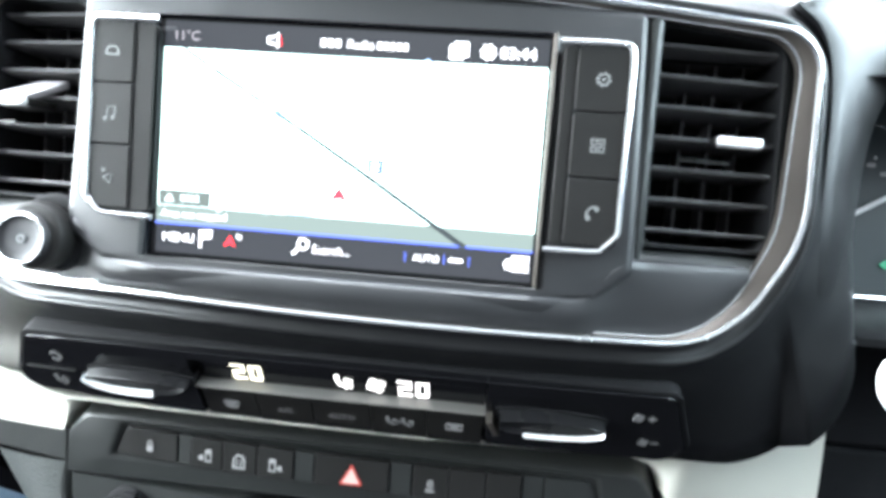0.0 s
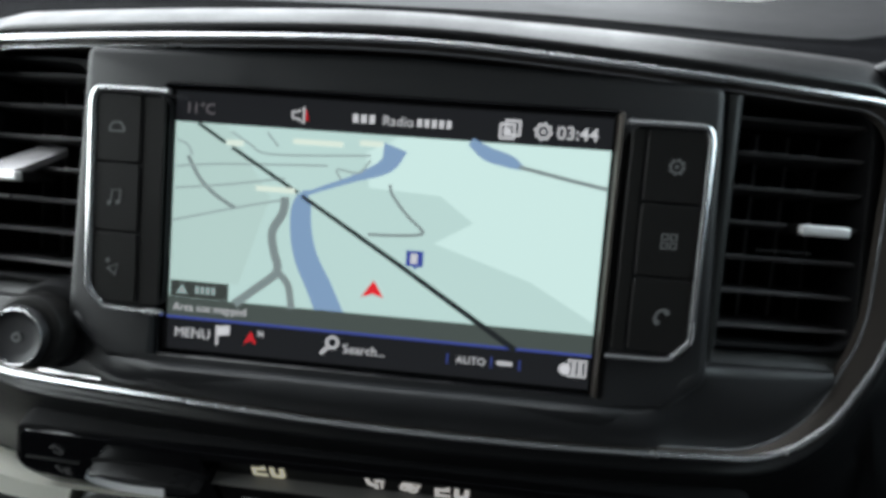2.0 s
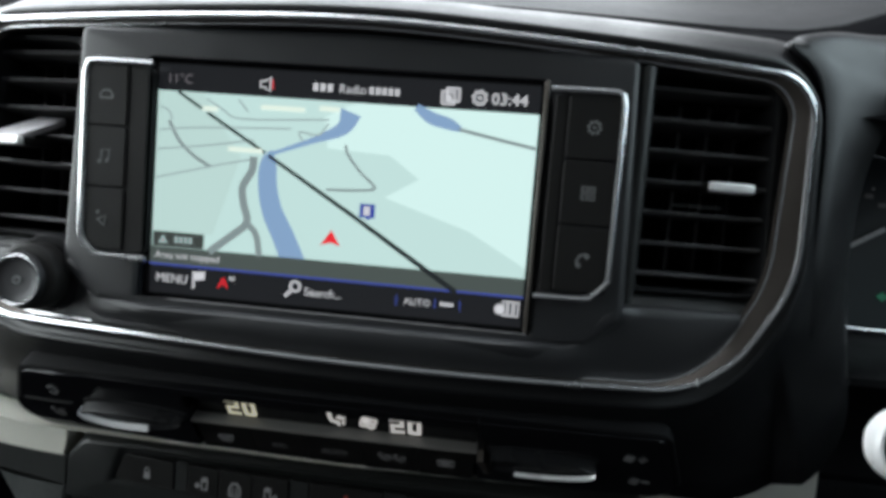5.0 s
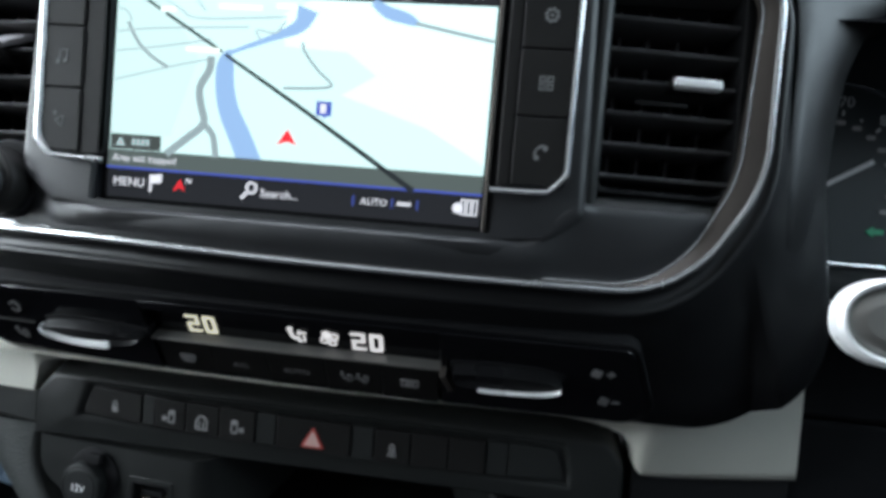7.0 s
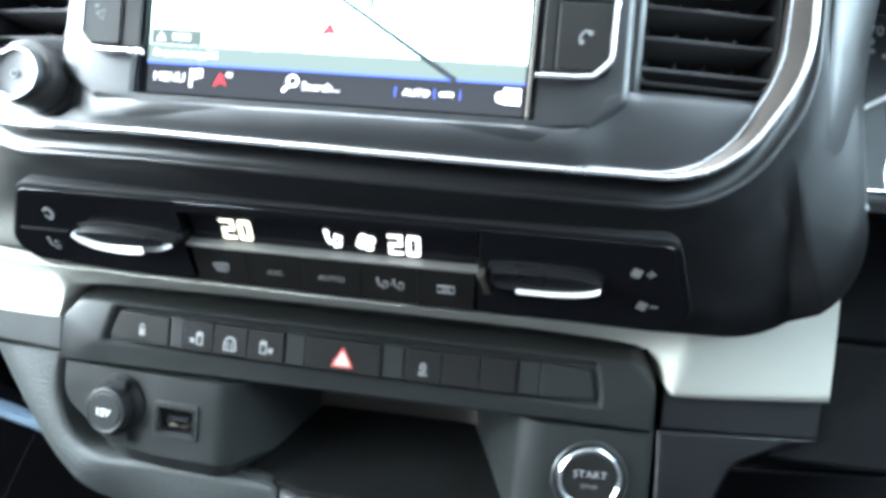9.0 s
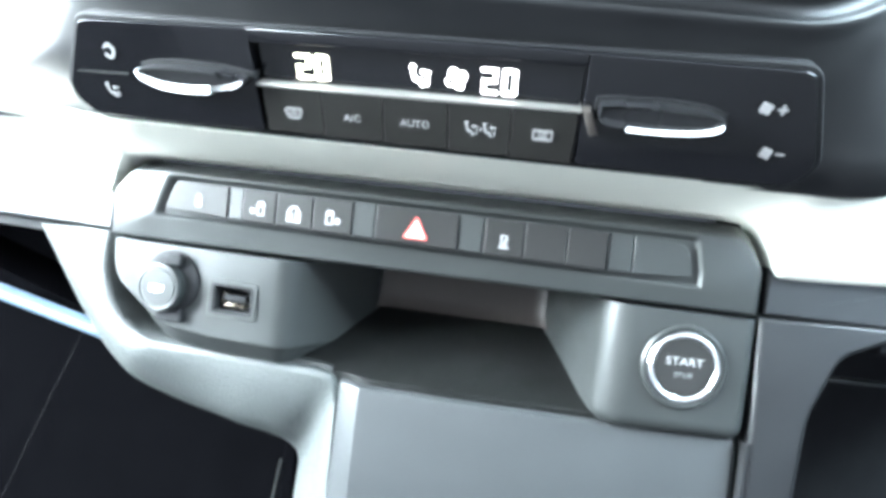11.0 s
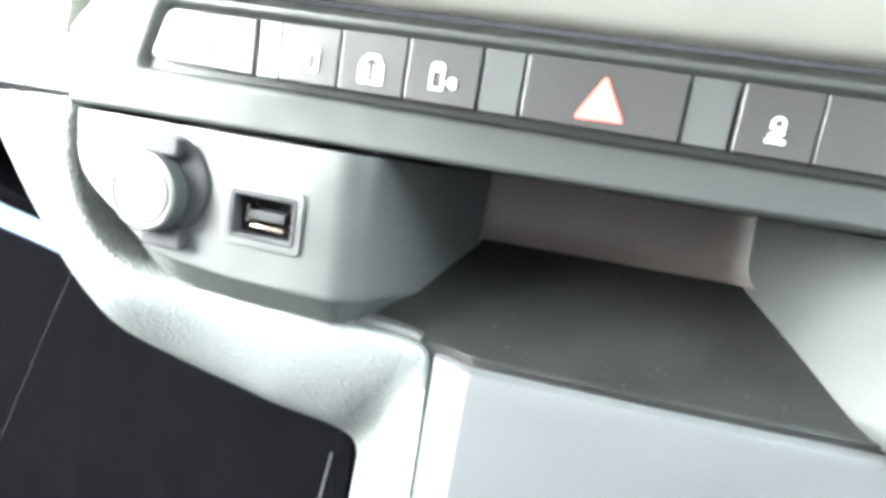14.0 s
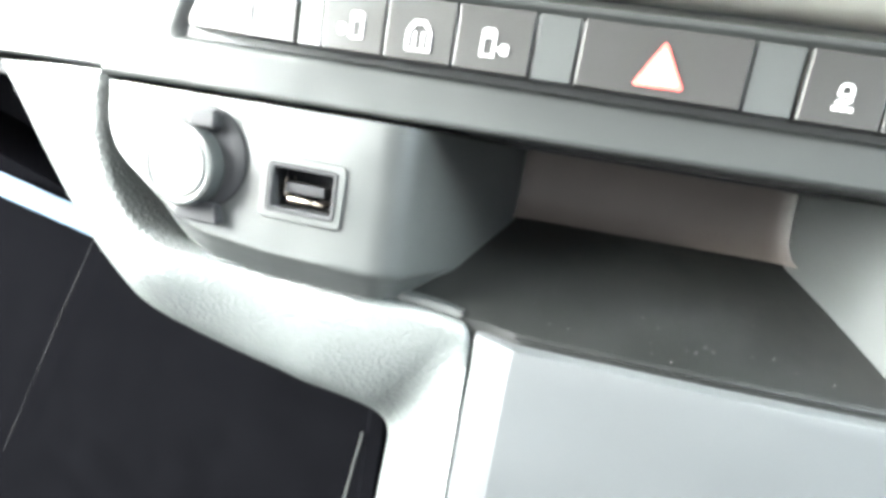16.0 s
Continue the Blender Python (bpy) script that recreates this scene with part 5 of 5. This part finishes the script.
# ---- passenger side of the dashboard ----
pas = thing("passenger_dash", (-5.0, 3.2, -1.6), "dark passenger dashboard with an open shelf", "dashboard", kind="structure", bend=SWB)
part("band", box(-9.0, -2.240, 2.865, 3.6, -1.485, -1.27, 0.015), M_PANEL, pas)
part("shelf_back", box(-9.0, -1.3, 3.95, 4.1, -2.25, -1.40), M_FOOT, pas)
part("shelf_roof", box(-9.0, -2.2, 2.95, 4.0, -1.56, -1.50, 0.01), M_RUBBER, pas)
bm = bmesh.new()
loft(bm, [[Vector((x, 3.5 - (bent(Vector((x, 0, 0)), SWB).y) + a, -2.13 - 0.20 * (x + 2.864) + b)) for a, b in ((0.0, -0.05), (0.0, -0.015), (0.03, 0.0), (0.10, 0.0), (0.12, -0.08), (0.03, -0.085))] for x in np.linspace(-5.0, -2.0, 12)], cap0=True, cap1=True)
part("shelf_lip", bm, M_BLUE, pas, "blue-grey shelf edge")
bm = bmesh.new()
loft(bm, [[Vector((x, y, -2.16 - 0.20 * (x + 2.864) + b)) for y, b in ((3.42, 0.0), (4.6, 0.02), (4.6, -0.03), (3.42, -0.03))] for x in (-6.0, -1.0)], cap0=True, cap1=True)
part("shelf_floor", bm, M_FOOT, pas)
# shelf and knee panels get their darkness from M_FOOT's colour, not from blocked light
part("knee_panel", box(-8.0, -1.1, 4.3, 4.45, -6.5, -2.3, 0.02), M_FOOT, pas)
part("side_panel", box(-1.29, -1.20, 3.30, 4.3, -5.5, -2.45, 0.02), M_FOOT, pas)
part("seam", tube([Vector((x, 4.29, z)) for x, z in ((-3.74, -2.42), (-3.82, -2.58), (-4.124, -3.19), (-4.435, -3.845), (-4.84, -4.7))], 0.003, 6), M_RUBBER, pas)
part("piping", tube([Vector((x, 3.29, z)) for x, z in ((-1.295, -2.72), (-1.325, -2.96), (-1.40, -3.6))], 0.005, 6), M_PANEL, pas)

# ---- driver side below the trim ----
drv = thing("driver_lower_dash", (1.4, 3.1, -1.5), "charcoal lower dashboard beside the start block", "dashboard", kind="structure", bend=SWB)
part("band", box(1.052, 1.87, 2.86, 3.5, -1.497, -1.27, 0.012), M_SOFT, drv)
bm = prism(Face((0, 2.865, 0), (0, 0, 1)), rpoly([(1.04, -1.503), (1.87, -1.503), (1.70, -1.545, 0.06), (1.44, -1.66, 0.15), (1.33, -1.95, 0.3), (1.30, -2.6), (1.30, -5.4), (1.075, -5.4), (1.072, -2.12)], 5), -0.5, 0.0, 0.025)
part("column", bm, M_SOFT, drv)
part("joint", box(1.06, 1.075, 2.86, 2.95, -5.4, -2.10), M_RUBBER, drv)
# plain block added to fill the knee space with painted shade
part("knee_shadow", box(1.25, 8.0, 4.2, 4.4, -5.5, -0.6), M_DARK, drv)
part("pedal_rail", box(1.5, 3.2, 3.3, 3.36, -1.86, -1.84, 0.008), M_PANEL, drv)

shr = thing("steering_shroud", (2.6, 2.9, -0.9), "black steering column shroud", "steering column")
# shroud shells take the same shade-darkened black
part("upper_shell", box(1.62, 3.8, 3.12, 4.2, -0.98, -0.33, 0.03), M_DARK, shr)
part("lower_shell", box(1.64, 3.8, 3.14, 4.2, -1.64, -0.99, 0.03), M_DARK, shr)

# ---- instrument cluster ----
clu = thing("instrument_cluster", (3.0, 3.3, 0.3), "dark instrument cluster with white dial numbers", "instrument cluster")
FI = Face((0, 3.32, 0), (0, 0.08, 1))
part("dial_plate", prism(FI, rrect(1.66, 4.6, -0.30, 1.15, 0.1), -0.1, 0.0), M_DIAL, clu)
bm = bmesh.new()
loft(bm, [[Vector((x, y, z)) for y, z in ((3.36, -0.205), (3.24, -0.215), (2.90, -0.268), (2.72, -0.305), (2.685, -0.325), (2.69, -0.36), (3.36, -0.36))] for x in (1.735, 2.2, 2.9, 3.7, 4.6)], cap0=True, cap1=True)
part("lower_shelf", bm, M_SOFT, clu, "soft black shelf below the dials")
arch = curve([(1.735, -0.345), (1.675, -0.22), (1.660, 0.0), (1.662, 0.25), (1.672, 0.45), (1.695, 0.62), (1.745, 0.77), (1.815, 0.88), (1.86, 0.93), (1.92, 0.975), (2.02, 1.02), (2.45, 1.12), (3.2, 1.16), (4.0, 1.10), (4.6, 0.9)], 4)
brow = curve([(1.43, 2.50, -0.36), (1.43, 2.495, -0.22), (1.42, 2.49, 0.0), (1.41, 2.484, 0.25), (1.405, 2.482, 0.45), (1.40, 2.480, 0.64), (1.375, 2.474, 0.83), (1.32, 2.470, 0.97), (1.22, 2.480, 1.080), (1.43, 2.585, 1.160), (1.72, 2.69, 1.19), (2.3, 2.72, 1.22), (3.2, 2.74, 1.25), (4.0, 2.72, 1.20), (4.6, 2.70, 1.05)], 4)
bm, rings, n = bmesh.new(), [], len(arch)
for k, ((x, z), end) in enumerate(zip(arch, brow)):
    a, b = Vector(arch[max(0, k - 1)]), Vector(arch[min(n - 1, k + 1)])
    t = (b - a).normalized()
    m = Vector((-t.y, t.x))
    row = [Vector((x + m.x * q, y, z + m.y * q)) for q, y in ((-0.03, 3.36), (-0.012, 2.80), (0.0, 2.685), (0.008, 2.668), (0.020, 2.657))]
    lip, end = row[-1].copy(), Vector(end)
    sink = 0.075 * max(0.0, min(1.0, (0.15 - z) / 0.495)) ** 2
    row += [lip.lerp(end, f) + Vector((0, sink * (0.4 + 0.6 * f) - 0.018 * math.sin(math.pi * f ** 0.8), 0)) for f in (0.15, 0.3, 0.45, 0.6, 0.75, 0.88)]
    row += [end + Vector(o) for o in ((0, sink + 0.012, 0), (0.01, 0.15, 0.004), (0.03, 0.50, -0.06))]
    rings.append(row)
loft(bm, rings, closed=False)
part("hood", bm, M_SOFT, clu, "soft black hood arching over the dials", smooth=80)
part("chrome_rim", tube([FI.at(u, -0.188, 0.02) for u in (1.8, 2.4, 3.2, 4.4)], 0.009, 8), M_CHROME, clu, "thin chrome rim")
arc = [FI.at(2.02 + 0.56 * math.cos(a), 0.24 + 0.555 * math.sin(a), 0.012) for a in np.linspace(-0.2, 1.9, 24)]
part("dial_rim", tube(arc, 0.008, 6), M_CHROME, clu, "thin chrome dial arc")
part("needle", ribbon(FI, [(1.86, 0.150), (1.95, 0.205), (2.225, 0.373)], [0.022, 0.024, 0.026], 0.03), M_WHITE, clu)
part("speed_number", letters(FI, "70", 2.082, 0.665, 0.055, 0.012, 1.0, True), M_WHITE, clu)
part("speed_number", letters(FI, "80", 2.290, 0.575, 0.055, 0.012, 1.0, True), M_WHITE, clu)
for k in range(8):
    a = radians(80 - 15 * k)
    p, q = [(2.0 + r * math.cos(a), 0.25 + r * math.sin(a)) for r in (0.372, 0.40 if k % 2 == 0 else 0.388)]
    part("tick", ribbon(FI, [p, q], 0.010, 0.012), M_WHITE, clu)
    part("inner_number", slab(FI, rrect(2.0 + 0.333 * math.cos(a) - 0.022, 2.0 + 0.333 * math.cos(a) + 0.022, 0.25 + 0.333 * math.sin(a) - 0.012, 0.25 + 0.333 * math.sin(a) + 0.012, 0.006), 0.012), M_MARKLIT, clu, "small unreadable dial number")
part("indicator", slab(FI, [(2.215, 0.0), (2.255, -0.03), (2.255, -0.015), (2.305, -0.015), (2.305, 0.015), (2.255, 0.015), (2.255, 0.03)], 0.012), lit("green_indicator", (0.02, 0.12, 0.07), 0.6), clu, "green direction indicator")

# ---- stalk behind the wheel ----
FSK = Face((0, 1.87, 0), (0.0, 0.12, 1))
stk = thing("control_stalk", (1.55, 2.0, -0.35), "black control stalk with a chrome ringed end", "control stalk")


def oval(u, v, a, b, n=40):
    return [(u + a * math.copysign(abs(math.cos(t)) ** 0.85, math.cos(t)), v + b * math.copysign(abs(math.sin(t)) ** 0.9, math.sin(t))) for t in np.linspace(0, 2 * math.pi, n, endpoint=False)]


part("arm", tube(curve([(1.60, 1.95, -0.35), (1.85, 2.10, -0.35), (2.6, 2.75, -0.32)], 5), 0.085, 12), M_FOOT, stk)
part("chrome_ring", framed(FSK, oval(1.475, -0.330, 0.205, 0.132), oval(1.475, -0.330, 0.178, 0.108), -0.04, 0.02, 0.010), M_TAB, stk, "bright silver ring")
part("end_face", prism(FSK, oval(1.475, -0.330, 0.180, 0.110), -0.04, 0.018, 0.05), M_DOME, stk, "satin grey domed end")

# ---- outside ----
wbox("ground", -60, 60, -60, 60, -0.75, -0.70, shader("asphalt", (0.06, 0.06, 0.06), 0.9, spot=0.2, spot_scale=2.0), "grey asphalt outside the van", "ground")
wbox("backdrop", -9, 9, 7.0, 7.1, -0.7, 6.0, shader("bright_overcast_distance", (0.5, 0.5, 0.5), 0.9, glow=(0.93, 0.97, 1.0), power=2.5), "bright overcast distance outside the windscreen", "backdrop")
